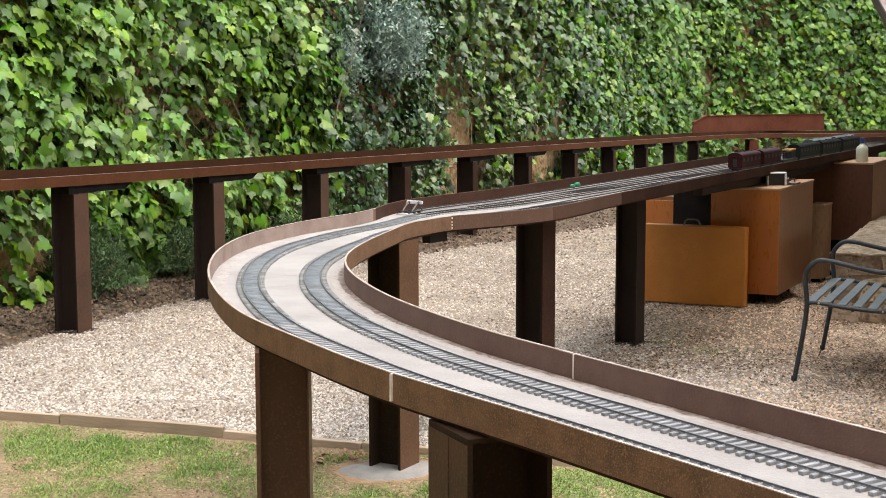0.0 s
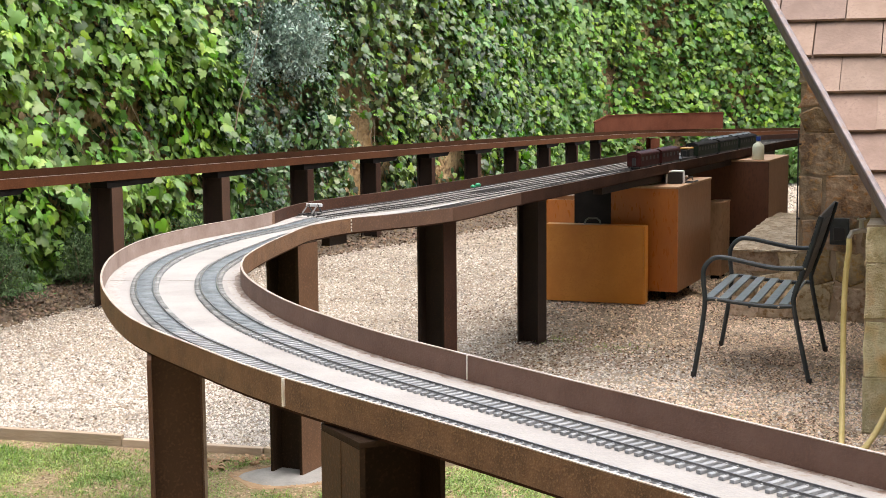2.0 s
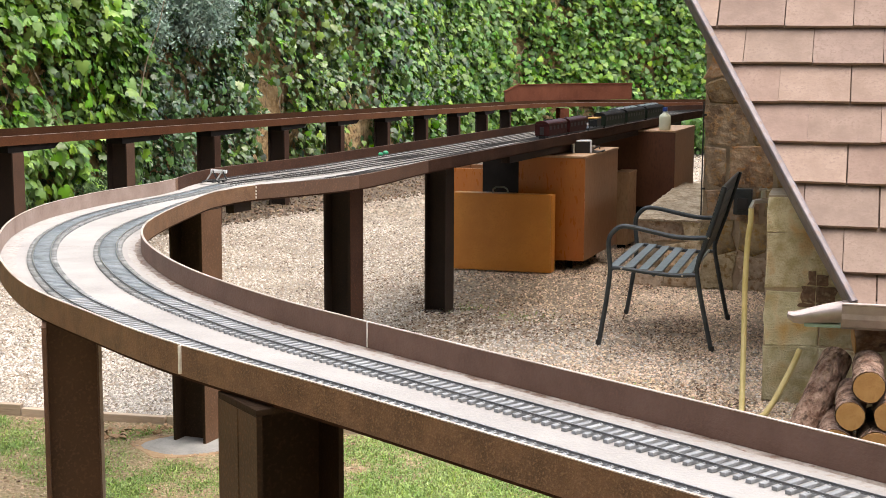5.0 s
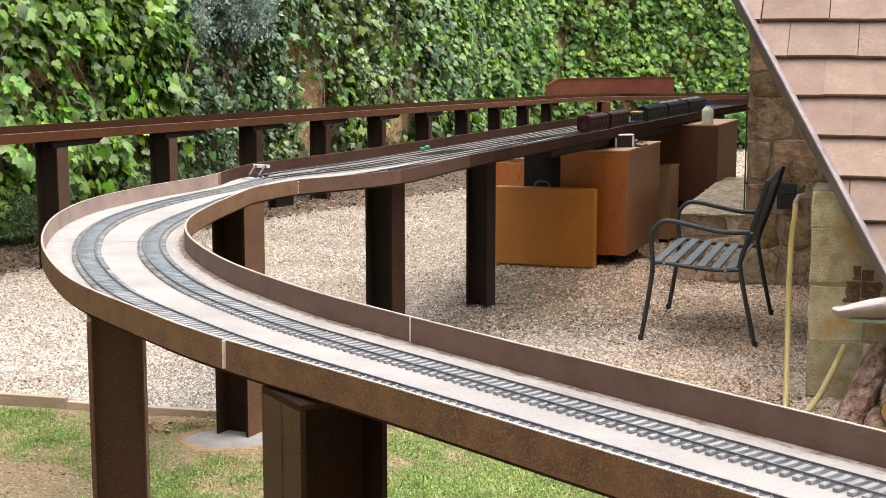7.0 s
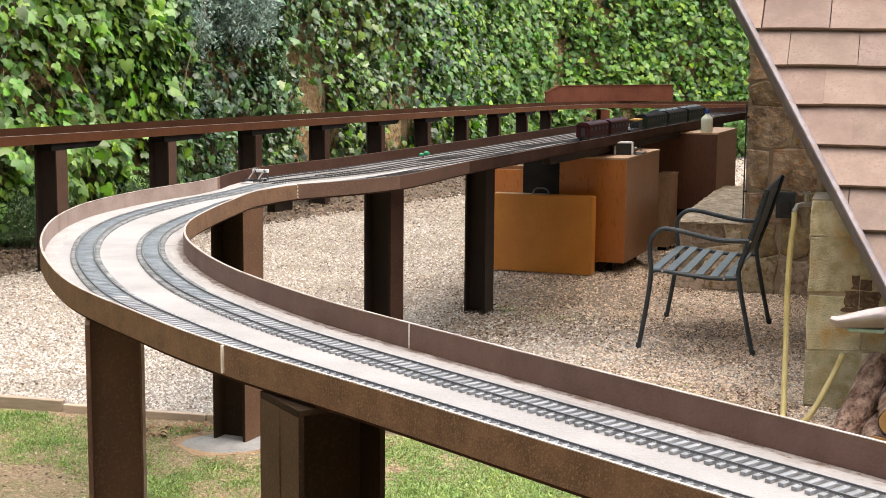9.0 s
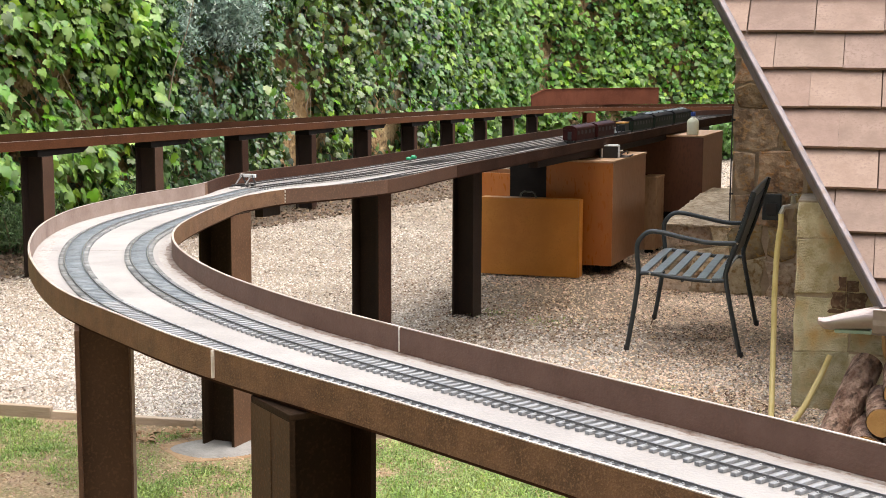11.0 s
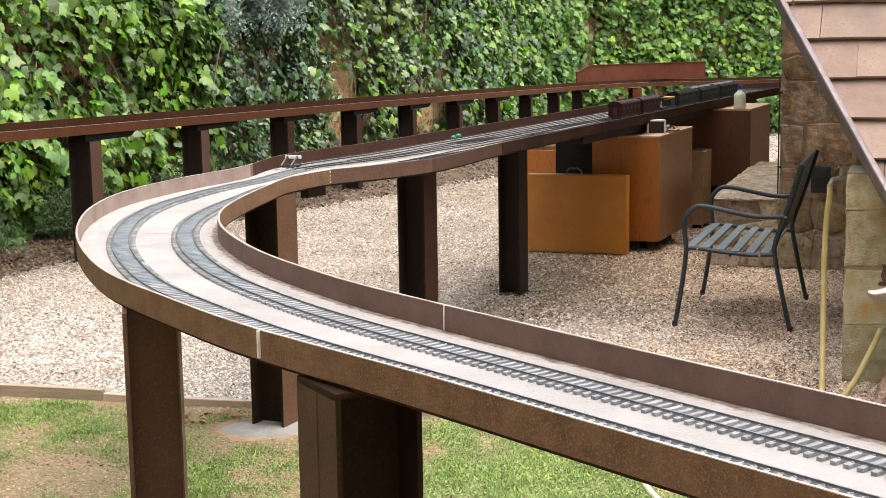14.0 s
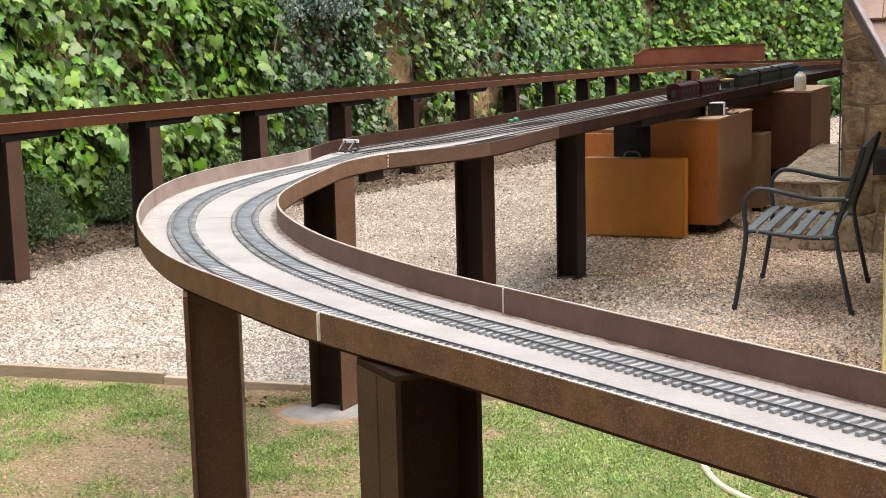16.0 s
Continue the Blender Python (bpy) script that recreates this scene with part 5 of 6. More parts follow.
# ---- model coaches ----
def coach(paint, length, label, m, roof_paint=None):
    c = thing("model_coach", m, label, "model coach", "coaches standing in the yard")
    L, W = length / 2, 0.051
    part("body", boxed(-W, W, -L, L, 0.028, 0.106, 0.004), paint, c)
    b = bmesh.new()
    prof = [(-W - 0.002, 0.1065)] + [((W + 0.002) * math.cos(a), 0.108 + 0.026 * math.sin(a)) for a in [math.pi * (1 - k / 10) for k in range(11)]] + [(W + 0.002, 0.1065)]
    ends = [[b.verts.new((x, y, z)) for x, z in prof] for y in (-L - 0.003, L + 0.003)]
    for k in range(len(prof)):
        j = (k + 1) % len(prof)
        b.faces.new((ends[0][k], ends[0][j], ends[1][j], ends[1][k]))
    b.faces.new(ends[0][::-1]), b.faces.new(ends[1])
    part("roof", b, roof_paint or M_ROOFG, c, "dark rounded roof", smooth=False)
    cnt = max(3, round(length / 0.085))
    for sx in (-1, 1):
        for k in range(cnt):
            y = -L + (k + 0.5) * length / cnt
            part("window", boxed(sx * W - 0.0012, sx * W + 0.0012, y - 0.022, y + 0.022, 0.07, 0.096, 0.0005), M_BLACK, c, "dark coach window")
    for k in range(3):
        y = -L + (k + 0.5) * length / 3
        part("roof_vent", boxed(-0.008, 0.008, y - 0.012, y + 0.012, 0.133, 0.1385, 0.002), M_BLACK, c)
    part("end_door", boxed(-0.014, 0.014, -L - 0.0022, -L + 0.001, 0.034, 0.09, 0.001), M_BLACK, c)
    part("solebar", boxed(-W + 0.006, W - 0.006, -L + 0.004, L - 0.004, 0.018, 0.0278, 0.001), M_BLACK, c)
    for sy in (-1, 1):
        bog = part("bogie", boxed(-0.036, 0.036, sy * (L - 0.085) - 0.05, sy * (L - 0.085) + 0.05, 0.008, 0.0178, 0.002), M_BLACK, c)
        for wy in (-0.032, 0.032):
            for sx in (-1, 1):
                part("wheel", tubed([(sx * HALF - 0.004, sy * (L - 0.085) + wy, 0.0128), (sx * HALF + 0.004, sy * (L - 0.085) + wy, 0.0128)], 0.0125, 10), M_BLACK, bog)
        for sx in (-1, 1):
            part("buffer", tubed([(sx * 0.028, sy * L, 0.024), (sx * 0.028, sy * (L + 0.013), 0.024)], 0.006, 8), M_BLACK, c)
    return c


def along_yard(frac, y):
    line = out_line * (1 - frac) + in_line * frac
    i = int(np.argmin(np.abs(line[:, 1] - y)))
    d = headings(line)[i]
    t = (y - line[i, 1]) / d[1]
    return Matrix.Translation((line[i, 0] + d[0] * t, y, RAIL_TOP)) @ Matrix.Rotation(math.atan2(-d[0], d[1]), 4, 'Z')


first = coach(M_MAROON, 0.44, "dark maroon model passenger coach standing on the yard track", along_yard(0.69, 10.42), M_MAROON)
copy_thing(first, along_yard(0.69, 10.88))
flat_wagon = thing("model_wagon", along_yard(0.69, 11.33), "black model wagon with an ochre load on the track", "model wagon")
part("chassis", boxed(-0.048, 0.048, -0.20, 0.20, 0.016, 0.034, 0.002), M_BLACK, flat_wagon)
part("load", boxed(-0.034, 0.034, 0.06, 0.19, 0.0345, 0.092, 0.003), M_BLACK, flat_wagon)
part("load_cover", boxed(-0.036, 0.036, 0.05, 0.192, 0.0925, 0.104, 0.003), M_OCHRE, flat_wagon, "ochre-yellow cover of the load")
for wy in (-0.17, -0.06, 0.03):
    for sx in (-1, 1):
        part("stake", boxed(sx * 0.044 - 0.003, sx * 0.044 + 0.003, wy - 0.003, wy + 0.003, 0.0345, 0.088, 0.0005), M_BLACK, flat_wagon)
part("rail", boxed(0.041, 0.047, -0.18, 0.04, 0.0885, 0.093, 0.0005), M_BLACK, flat_wagon)
for wy in (-0.14, 0.14):
    for sx in (-1, 1):
        part("wheel", tubed([(sx * HALF - 0.004, wy, 0.0128), (sx * HALF + 0.004, wy, 0.0128)], 0.0125, 10), M_BLACK, flat_wagon)
wagon = coach(M_COACHG, 0.62, "dark green model passenger coach standing on the yard track", along_yard(0.69, 11.86))
for k in range(1, 3):
    copy_thing(wagon, along_yard(0.69, 11.86 + 0.645 * k))
long_car = coach(M_COACHG, 0.66, "dark model coach with a pale grey roof", along_yard(0.5, 12.75), M_ROOFP)
copy_thing(long_car, along_yard(0.5, 13.45))


# ---- wooden cases under the yard ----
def case(name, corner, turn, w, d, h, front, side, label, lift=0.035, lid=True, plinth=0.0, top=None):
    """corner: the near right foot; w to the left, d away."""
    c = thing(name, pose(corner[0], corner[1], 0, 0, 0, turn), label, "storage cabinet", "wooden cases under the railway")
    t = 0.018
    part("front_panel", boxed(-w, 0, -t, 0, lift, h, 0.0025), front, c)
    part("side_panel", boxed(-t, 0, 0.0005, d, lift, h, 0.0025), side, c, "browner side panel")
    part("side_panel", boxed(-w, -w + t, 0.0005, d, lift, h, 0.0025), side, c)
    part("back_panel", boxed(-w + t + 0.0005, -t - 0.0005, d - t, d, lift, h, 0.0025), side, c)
    part("bottom", boxed(-w + t + 0.0005, -t - 0.0005, 0.0005, d - t - 0.0005, lift, lift + t, 0.001), M_DARK, c)
    if lid:
        # The paler tone given to two of these tops carries the skylight on them.
        part("top_panel", boxed(-w - 0.004, 0.004, -t - 0.004, d + 0.004, h + 0.0005, h + 0.016, 0.003), top or side, c, "wooden top panel")
    if plinth:
        for fx in (-plinth, -w + plinth):
            for fy in (plinth, d - plinth):
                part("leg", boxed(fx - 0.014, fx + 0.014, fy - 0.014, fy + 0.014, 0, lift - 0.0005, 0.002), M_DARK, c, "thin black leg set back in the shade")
        return c
    for fx, fy in ((-0.05, 0.03), (-w + 0.05, 0.03), (-0.05, d - 0.05), (-w + 0.05, d - 0.05)):
        part("foot", boxed(fx - 0.02, fx + 0.02, fy - 0.02, fy + 0.02, 0, lift - 0.0005, 0.002), M_DARK, c)
    return c


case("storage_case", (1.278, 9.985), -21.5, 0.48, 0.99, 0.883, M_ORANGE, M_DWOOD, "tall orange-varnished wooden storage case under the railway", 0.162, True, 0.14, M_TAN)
# Added black box: stands for the deep shade between the cases.
case("storage_case", (1.02, 10.95), -21.5, 0.42, 0.35, 0.95, M_DARK, M_DARK, "added black box filling the deep shade under the railway")
flat = thing("flat_case", pose(1.039, 9.851, 0, 0, 0, -18.6), "honey-varnished flat wooden carrying case standing upright on the gravel", "carrying case", "wooden cases under the railway")
part("shell", boxed(-0.712, -0.0115, -0.016, 0.085, 0.098, 0.640, 0.005), M_YELLOW, flat)
part("edge_strip", boxed(-0.011, 0.0, -0.016, 0.085, 0.100, 0.638, 0.004), M_YELLOW, flat, "honey-coloured edge strip")
part("handle", tubed([(-0.44, 0.035, 0.637), (-0.432, 0.035, 0.667), (-0.411, 0.035, 0.681), (-0.355, 0.035, 0.681), (-0.333, 0.035, 0.667), (-0.325, 0.035, 0.637)], 0.0065, 8), M_SLAT, flat, "dark metal carrying handle")
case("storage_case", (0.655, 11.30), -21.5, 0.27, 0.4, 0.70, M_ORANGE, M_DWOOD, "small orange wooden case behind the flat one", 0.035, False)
case("storage_case", (1.865, 11.75), -21.5, 0.125, 0.28, 0.62, M_TAN, M_TAN, "narrow pale brown wooden case beside the tall one")
# The deck's shade on this front is put into its darker red wood.
far_case = case("storage_case", (2.295, 12.05), -21.5, 0.684, 0.90, 0.943, M_SHADEWOOD, M_DWOOD, "reddish brown wooden storage case under the far yard", 0.31, True, 0.16, M_TAN)
# Added black board: paints the shadow below the far case.
part("base", boxed(-0.66, -0.03, 0.04, 0.10, 0.0, 0.3095, 0.003), M_DARK, far_case, "black board added for the shade under the case")

dev = thing("control_box", pose(1.290, 10.26, 0.8995, 0, 0, 2) @ Matrix.Diagonal((0.80, 0.80, 0.94, 1)), "white plastic control box with a black front on a wooden case", "control box")
for n_, bx in (("side", (-0.085, -0.070)), ("side", (0.067, 0.085))):
    part(n_, boxed(bx[0], bx[1], 0, 0.11, 0, 0.086, 0.004), M_WHITE, dev)
part("cover", boxed(-0.085, 0.085, 0, 0.11, 0.0865, 0.097, 0.004), M_WHITE, dev)
part("front", boxed(-0.0695, 0.0665, 0.004, 0.1, 0.0, 0.086, 0.006), M_BLACK, dev, "black recessed front")
cable = thing("cable", pose(1.41, 10.30, 0.9005), "thin black cable lying on the wooden case", "cable")
part("lead", tubed([tuple(p) for p in spline([(-0.075, 0.02, 0.01), (-0.02, -0.05, 0.006), (0.04, -0.02, 0.02), (0.03, 0.05, 0.006), (-0.02, 0.16, 0.006), (0.03, 0.22, 0.03), (0.05, 0.3, 0.006)], 6)], 0.005, 6), M_BLACK, cable)

bottle = thing("bottle", pose(2.222, 12.16, 0.9595, 0, 0, -20) @ Matrix.Scale(0.86, 4), "cream plastic bottle with blue cap on the far case", "bottle")
b = bmesh.new()
for prof in ([(0.0, 0.0), (0.054, 0.0), (0.058, 0.008), (0.058, 0.122), (0.052, 0.142), (0.026, 0.165), (0.021, 0.172), (0.021, 0.182), (0.0, 0.182)],):
    rings = [[b.verts.new((r * math.cos(2 * math.pi * k / 16), r * math.sin(2 * math.pi * k / 16), z)) for k in range(16)] for r, z in prof[1:-1]]
    for q, s in zip(rings, rings[1:]):
        for k in range(16):
            b.faces.new((q[k], q[(k + 1) % 16], s[(k + 1) % 16], s[k]))
    b.faces.new(rings[0][::-1]), b.faces.new(rings[-1])
part("flask", b, M_CREAM, bottle, smooth=True)
part("cap", tubed([(0, 0, 0.1825), (0, 0, 0.222)], 0.024, 14), M_BLUE, bottle, "blue screw cap")

# ---- bench ----
BW = 1.0
bench = thing("bench", pose(1.101, 7.878, 0.0264, 0, 0, math.degrees(math.atan2(-0.17, 0.602)) - 2.0) @ Matrix.Scale(0.984, 4), "anthracite metal garden bench with slatted seat and curved arms", "bench")


def bent(nodes, y, r=0.0125):
    return tubed([(p[0], y, p[1]) for p in spline(nodes, 6)], r, 10)


for y in (0.0, BW):
    part("front_leg", bent([(-0.004, -0.026), (0.035, 0.22), (0.055, 0.40), (0.045, 0.52), (0.05, 0.595), (0.10, 0.65), (0.17, 0.655), (0.30, 0.63), (0.44, 0.607), (0.60, 0.61)], y, 0.0135), M_BENCH, bench, "front leg bending over into the armrest")
    part("back_leg", bent([(0.63, -0.026), (0.575, 0.22), (0.54, 0.40), (0.545, 0.47), (0.60, 0.63), (0.65, 0.795), (0.677, 0.895)], y, 0.0135), M_BENCH, bench, "back leg running up into the backrest")
    part("seat_rail", bent([(0.055, 0.41), (0.10, 0.422), (0.25, 0.405), (0.42, 0.393), (0.54, 0.40)], y, 0.011), M_BENCH, bench)
    for x, z in ((0.12, 0.42), (0.46, 0.394), (0.597, 0.61)):
        part("bolt", tubed([(x, y - 0.0165 if y == 0 else y + 0.0105, z), (x, y - 0.011 if y == 0 else y + 0.0165, z)], 0.006, 8), M_BRASS, bench, "small bright bolt")
for x in (-0.004, 0.63):
    for y in (0.0, BW):
        part("foot_cap", tubed([(x, y, -0.029), (x, y, 0.004)], 0.0155, 10), M_CREVICE, bench)
for k in range(6):
    x = 0.075 + 0.082 * k
    z = float(np.interp(x, [0.05, 0.1, 0.25, 0.42, 0.54], [0.424, 0.434, 0.417, 0.405, 0.412]))
    part("seat_slat", boxed(x - 0.025, x + 0.025, 0.0, BW, z - 0.010, z + 0.002, 0.003), M_SLAT, bench, "grey painted slat")
for k in range(6):
    z = 0.505 + 0.0715 * k
    x = float(np.interp(z, [0.47, 0.63, 0.795, 0.895], [0.545, 0.60, 0.65, 0.677])) - 0.012
    part("back_slat", boxed(-0.006, 0.006, 0.0, BW, -0.0345, 0.0345, 0.003, pose(x, 0, z, 0, 17, 0)), M_BENCH, bench)
part("cross_bar", tubed([(0.30, 0, 0.39), (0.30, BW, 0.39)], 0.01, 8), M_BENCH, bench)


# ---- house: stone walls ----
ROT = -17.5
G_DIR = Vector((math.sin(radians(17.5)), math.cos(radians(17.5)), 0))


def stone_piece(x0, x1, z0, z1, proud, rough_, inset=0.024):
    """A roughly squared stone in a wall's face: x along, z up, y towards the eye is negative."""
    w, h = x1 - x0, z1 - z0
    j = lambda a: random.uniform(-a, a) * rough_
    ring0 = [(x0, 0.01, z0), (x1, 0.01, z0), (x1, 0.01, z1), (x0, 0.01, z1)]
    outl = [(x0 + j(.02), -proud * .45, z0 + j(.02)), ((x0 + x1) / 2 + j(.04), -proud * .5, z0 + j(.02)), (x1 + j(.02), -proud * .45, z0 + j(.02)), (x1 + j(.02), -proud * .5, (z0 + z1) / 2 + j(.03)),
            (x1 + j(.02), -proud * .45, z1 + j(.02)), ((x0 + x1) / 2 + j(.04), -proud * .5, z1 + j(.02)), (x0 + j(.02), -proud * .45, z1 + j(.02)), (x0 + j(.02), -proud * .5, (z0 + z1) / 2 + j(.03))]
    cx, cz = (x0 + x1) / 2, (z0 + z1) / 2
    back = [(p[0], 0.01, p[2]) for p in outl]
    inner = [(cx + (p[0] - cx) * (1 - inset / w), -proud * random.uniform(0.85, 1.2), cz + (p[2] - cz) * (1 - inset / h)) for p in outl]
    mid = [(cx + j(.05), -proud * 1.15, cz + j(.04))]
    v = back + outl + inner + mid
    f = []
    for a in (0, 8):
        for k in range(8):
            f.append((a + k, a + (k + 1) % 8, a + 8 + (k + 1) % 8, a + 8 + k))
    for k in range(8):
        f.append((16 + k, 16 + (k + 1) % 8, 24))
    return v, f


def stone_wall(name, origin, length, height, depth, rows, wmin, wmax, material, label, proud=0.018, rough_=1.0, turn=ROT, limit=9.0, low=None, inset=0.024, joint=0.006):
    w = tagged(new(name, mesh_of(name, boxed(0, length, 0, depth, -0.1, height), M_MORTAR)), label, "wall", kind="structure")
    w.matrix_basis = Matrix.Translation(origin) @ pose(0, 0, 0, 0, 0, turn)
    z = 0.0
    k = 0
    while z < height - 0.04:
        h = min(random.uniform(*rows), height - z)
        if height - z - h < 0.06:
            h = height - z
        x = 0.0
        while x < min(length, limit) - 0.02:
            d = random.uniform(wmin, wmax)
            if length - x - d < wmin * 0.6:
                d = length - x
            v, f = stone_piece(x + joint, x + d - joint, z + joint, z + h - joint, proud, rough_, inset)
            s = new("stone", raw("stone", v, f, low if (low and z < 0.12) else material))
            s.parent = w
            x += d
        z += h
        k += 1
    return w


CORNER = Vector((1.69, 6.58, 0))
near_w = stone_wall("wall_near", CORNER, 3.2, 0.975, 0.35, (0.262, 0.284), 0.25, 0.40, M_QUOIN, "yellowish tooled sandstone block wall under the roof", 0.009, 0.45, limit=1.6, inset=0.010, joint=0.003)
# brown bricks that show where the facing has flaked off above the gutter spout
M_FLAKED = mat("dark_brown_flaked_brick", (0.085, 0.045, 0.028), (0.15, 0.085, 0.052), 0.95, 0, 26, 60, 0.8, (0.24, 0.175, 0.115), relief=0.01, contrast=(0.4, 0.6))
for x0, x1, z0, z1 in ((0.196, 0.2275, 0.567, 0.632), (0.2315, 0.286, 0.563, 0.615), (0.168, 0.2275, 0.483, 0.561), (0.2315, 0.318, 0.483, 0.557), (0.150, 0.2275, 0.458, 0.479), (0.2315, 0.330, 0.462, 0.479)):
    b = bmesh.new()
    ring = []
    for k in range(16):
        side_, f_ = k // 4, (k % 4) / 4
        u_, w_ = ((f_, 0), (1, f_), (1 - f_, 1), (0, 1 - f_))[side_]
        du, dw = random.uniform(-0.006, 0.009), random.uniform(-0.006, 0.007)
        inner = (x1 == 0.2275 and u_ == 1) or (x0 == 0.2315 and u_ == 0)
        ring.append(b.verts.new((x0 + (x1 - x0) * u_ + (0 if inner else du * (1 if u_ > 0.5 else -1)), -0.0126, z0 + (z1 - z0) * w_ + dw * 0.5)))
    face = b.faces.new(ring)
    for v in bmesh.ops.extrude_face_region(b, geom=[face])["geom"]:
        if isinstance(v, bmesh.types.BMVert):
            v.co.y = -0.004
    bmesh.ops.recalc_face_normals(b, faces=b.faces)
    part("brick", b, M_FLAKED, near_w)
side_w = tagged(new("wall_side", mesh_of("wall_side", boxed(0, 0.35, 0.3505, 3.4, -0.1, 0.97), M_MORTAR)), "side of the sandstone house wall", "wall", kind="structure")
side_w.matrix_basis = Matrix.Translation(CORNER) @ pose(0, 0, 0, 0, 0, ROT)
# The upper height of this wall and its flank is unseen, added to block sky.
stone_wall("wall_tap", (2.055, 9.75, 0), 1.35, 4.2, 0.3, (0.14, 0.34), 0.15, 0.42, M_STONE, "dark brown rubble stone house wall", 0.012, 1.5, low=M_STONEL, inset=0.02, joint=0.005)
stone_wall("wall_upper", CORNER + G_DIR * 0.352 + Vector((0, 0, 0.972)), 0.35, 0.46, 0.3, (0.14, 0.2), 0.14, 0.24, M_STONE, "brown stone wall rising behind the sandstone blocks", 0.008, 0.8, inset=0.012)
flank = tagged(new("wall_flank", mesh_of("wall_flank", boxed(0, 0.3, 0.3005, 6.0, -0.1, 4.2), M_MORTAR)), "long side of the rubble stone house wall", "wall", kind="structure")
flank.matrix_basis = Matrix.Translation((2.055, 9.75, 0)) @ pose(0, 0, 0, 0, 0, ROT)
stone_wall("wall_ledge", (1.63, 9.92, 0), 0.47, 0.46, 2.6, (0.13, 0.24), 0.14, 0.34, M_STONEL, "low pale stone ledge along the house", 0.012, 1.2, inset=0.016, joint=0.004)
b = bmesh.new()
cells = [[b.verts.new((-0.02 + 0.53 * a / 8, -0.03 + 2.6 * c / 26, 0.492 + 0.016 * noise.noise((a * 0.7, c * 0.7, 2)) + 0.012 * noise.noise((a * 2.1, c * 2.1, 4)) - (0.02 if c == 0 or a == 0 else 0))) for a in range(9)] for c in range(27)]
for q, s in zip(cells, cells[1:]):
    for k in range(8):
        b.faces.new((q[k], q[k + 1], s[k + 1], s[k]))
r = bmesh.ops.extrude_face_region(b, geom=b.faces[:])
for v in r["geom"]:
    if isinstance(v, bmesh.types.BMVert):
        v.co.z = 0.4605
bmesh.ops.recalc_face_normals(b, faces=b.faces)
cop = tagged(new("coping_slab", mesh_of("coping_slab", b, M_COPING)), "rough pale rock slab capping the stone ledge", "coping stone")
cop.matrix_basis = Matrix.Translation((1.63, 9.92, 0)) @ pose(0, 0, 0, 0, 0, ROT)

# ---- house: tiled roof ----
EAVE = Vector((1.853, 5.972, 0.594))
SLOPE = radians(50)
roof_m = Matrix.Translation(EAVE) @ pose(0, 0, 0, 0, 0, ROT) @ Matrix.Rotation(SLOPE, 4, 'X')     # x along the eave, y up the slope
# The roof's unseen upper and right parts are added to hold back sky.
TOPV, RIGHT = 4.4, 3.6


def verge(v):
    return 0.045 - 0.488 * v


roof = tagged(new("roof"), "steep pink-brown clay tiled house roof", "roof", kind="structure")
roof.matrix_basis = roof_m
b = bmesh.new()
lo = [b.verts.new((x, y, z)) for z in (-0.10, -0.022) for x, y in ((verge(0) + 0.02, 0.02), (RIGHT, 0.02), (RIGHT, TOPV), (verge(TOPV) + 0.02, TOPV))]
for q in ((0, 1, 2, 3), (7, 6, 5, 4), (0, 4, 5, 1), (1, 5, 6, 2), (2, 6, 7, 3), (3, 7, 4, 0)):
    b.faces.new([lo[k] for k in q])
bmesh.ops.recalc_face_normals(b, faces=b.faces)
part("roof_deck", b, M_ROOFBASE, roof)


def clip_left(poly):
    """Cuts a polygon in the roof plane along the slanting verge."""
    out = []
    side = [p[0] - verge(p[1]) - 0.02 for p in poly]
    for k in range(len(poly)):
        a, c, sa, sc = poly[k], poly[(k + 1) % len(poly)], side[k], side[(k + 1) % len(poly)]
        if sa >= 0:
            out.append(a)
        if (sa >= 0) != (sc >= 0):
            t = sa / (sa - sc)
            out.append((a[0] + (c[0] - a[0]) * t, a[1] + (c[1] - a[1]) * t))
    return out


COURSE, TILE = 0.2287, 0.3205
for r_ in range(-1, 18):
    v0 = 0.129 + COURSE * r_
    if r_ == -1:
        v0 = -0.05
    v1 = 0.129 + COURSE * (r_ + 1) + 0.03
    shift = 0.008 if r_ % 2 == 0 else 0.150
    for c_ in range(-8, 11):
        u0 = shift + TILE * c_ + random.uniform(-0.004, 0.004)
        u1 = shift + TILE * (c_ + 1) - 0.004
        if u0 > RIGHT - 0.3:
            continue
        dv = random.uniform(-0.004, 0.004)
        poly = clip_left([(u0, v0 + dv), ((u0 + u1) / 2, v0 + dv + random.uniform(-0.003, 0.003)), (u1, v0 + dv), (u1, v1), (u0, v1)])
        if len(poly) < 3 or max(p[0] for p in poly) - min(p[0] for p in poly) < 0.02:
            continue
        tilt, n_ = random.uniform(-0.002, 0.002), len(poly)
        z_of = lambda p: 0.016 - 0.030 * (p[1] - v0) / (v1 - v0) + tilt * (p[0] - u0) / TILE
        vs = [(p[0], p[1], z_of(p)) for p in poly] + [(p[0], p[1], z_of(p) - 0.016) for p in poly]
        fs = [tuple(range(n_)), tuple(range(2 * n_ - 1, n_ - 1, -1))] + [(k, n_ + k, n_ + (k + 1) % n_, (k + 1) % n_) for k in range(n_)]
        t_ = new("roof_tile", raw("roof_tile", vs, fs, M_TILE))
        t_.parent = roof
p0, p1 = Vector((verge(-0.02), -0.02, 0)), Vector((verge(TOPV), TOPV, 0))
d_ = (p1 - p0).normalized()
n_ = Vector((-d_.y, d_.x, 0))
b = bmesh.new()
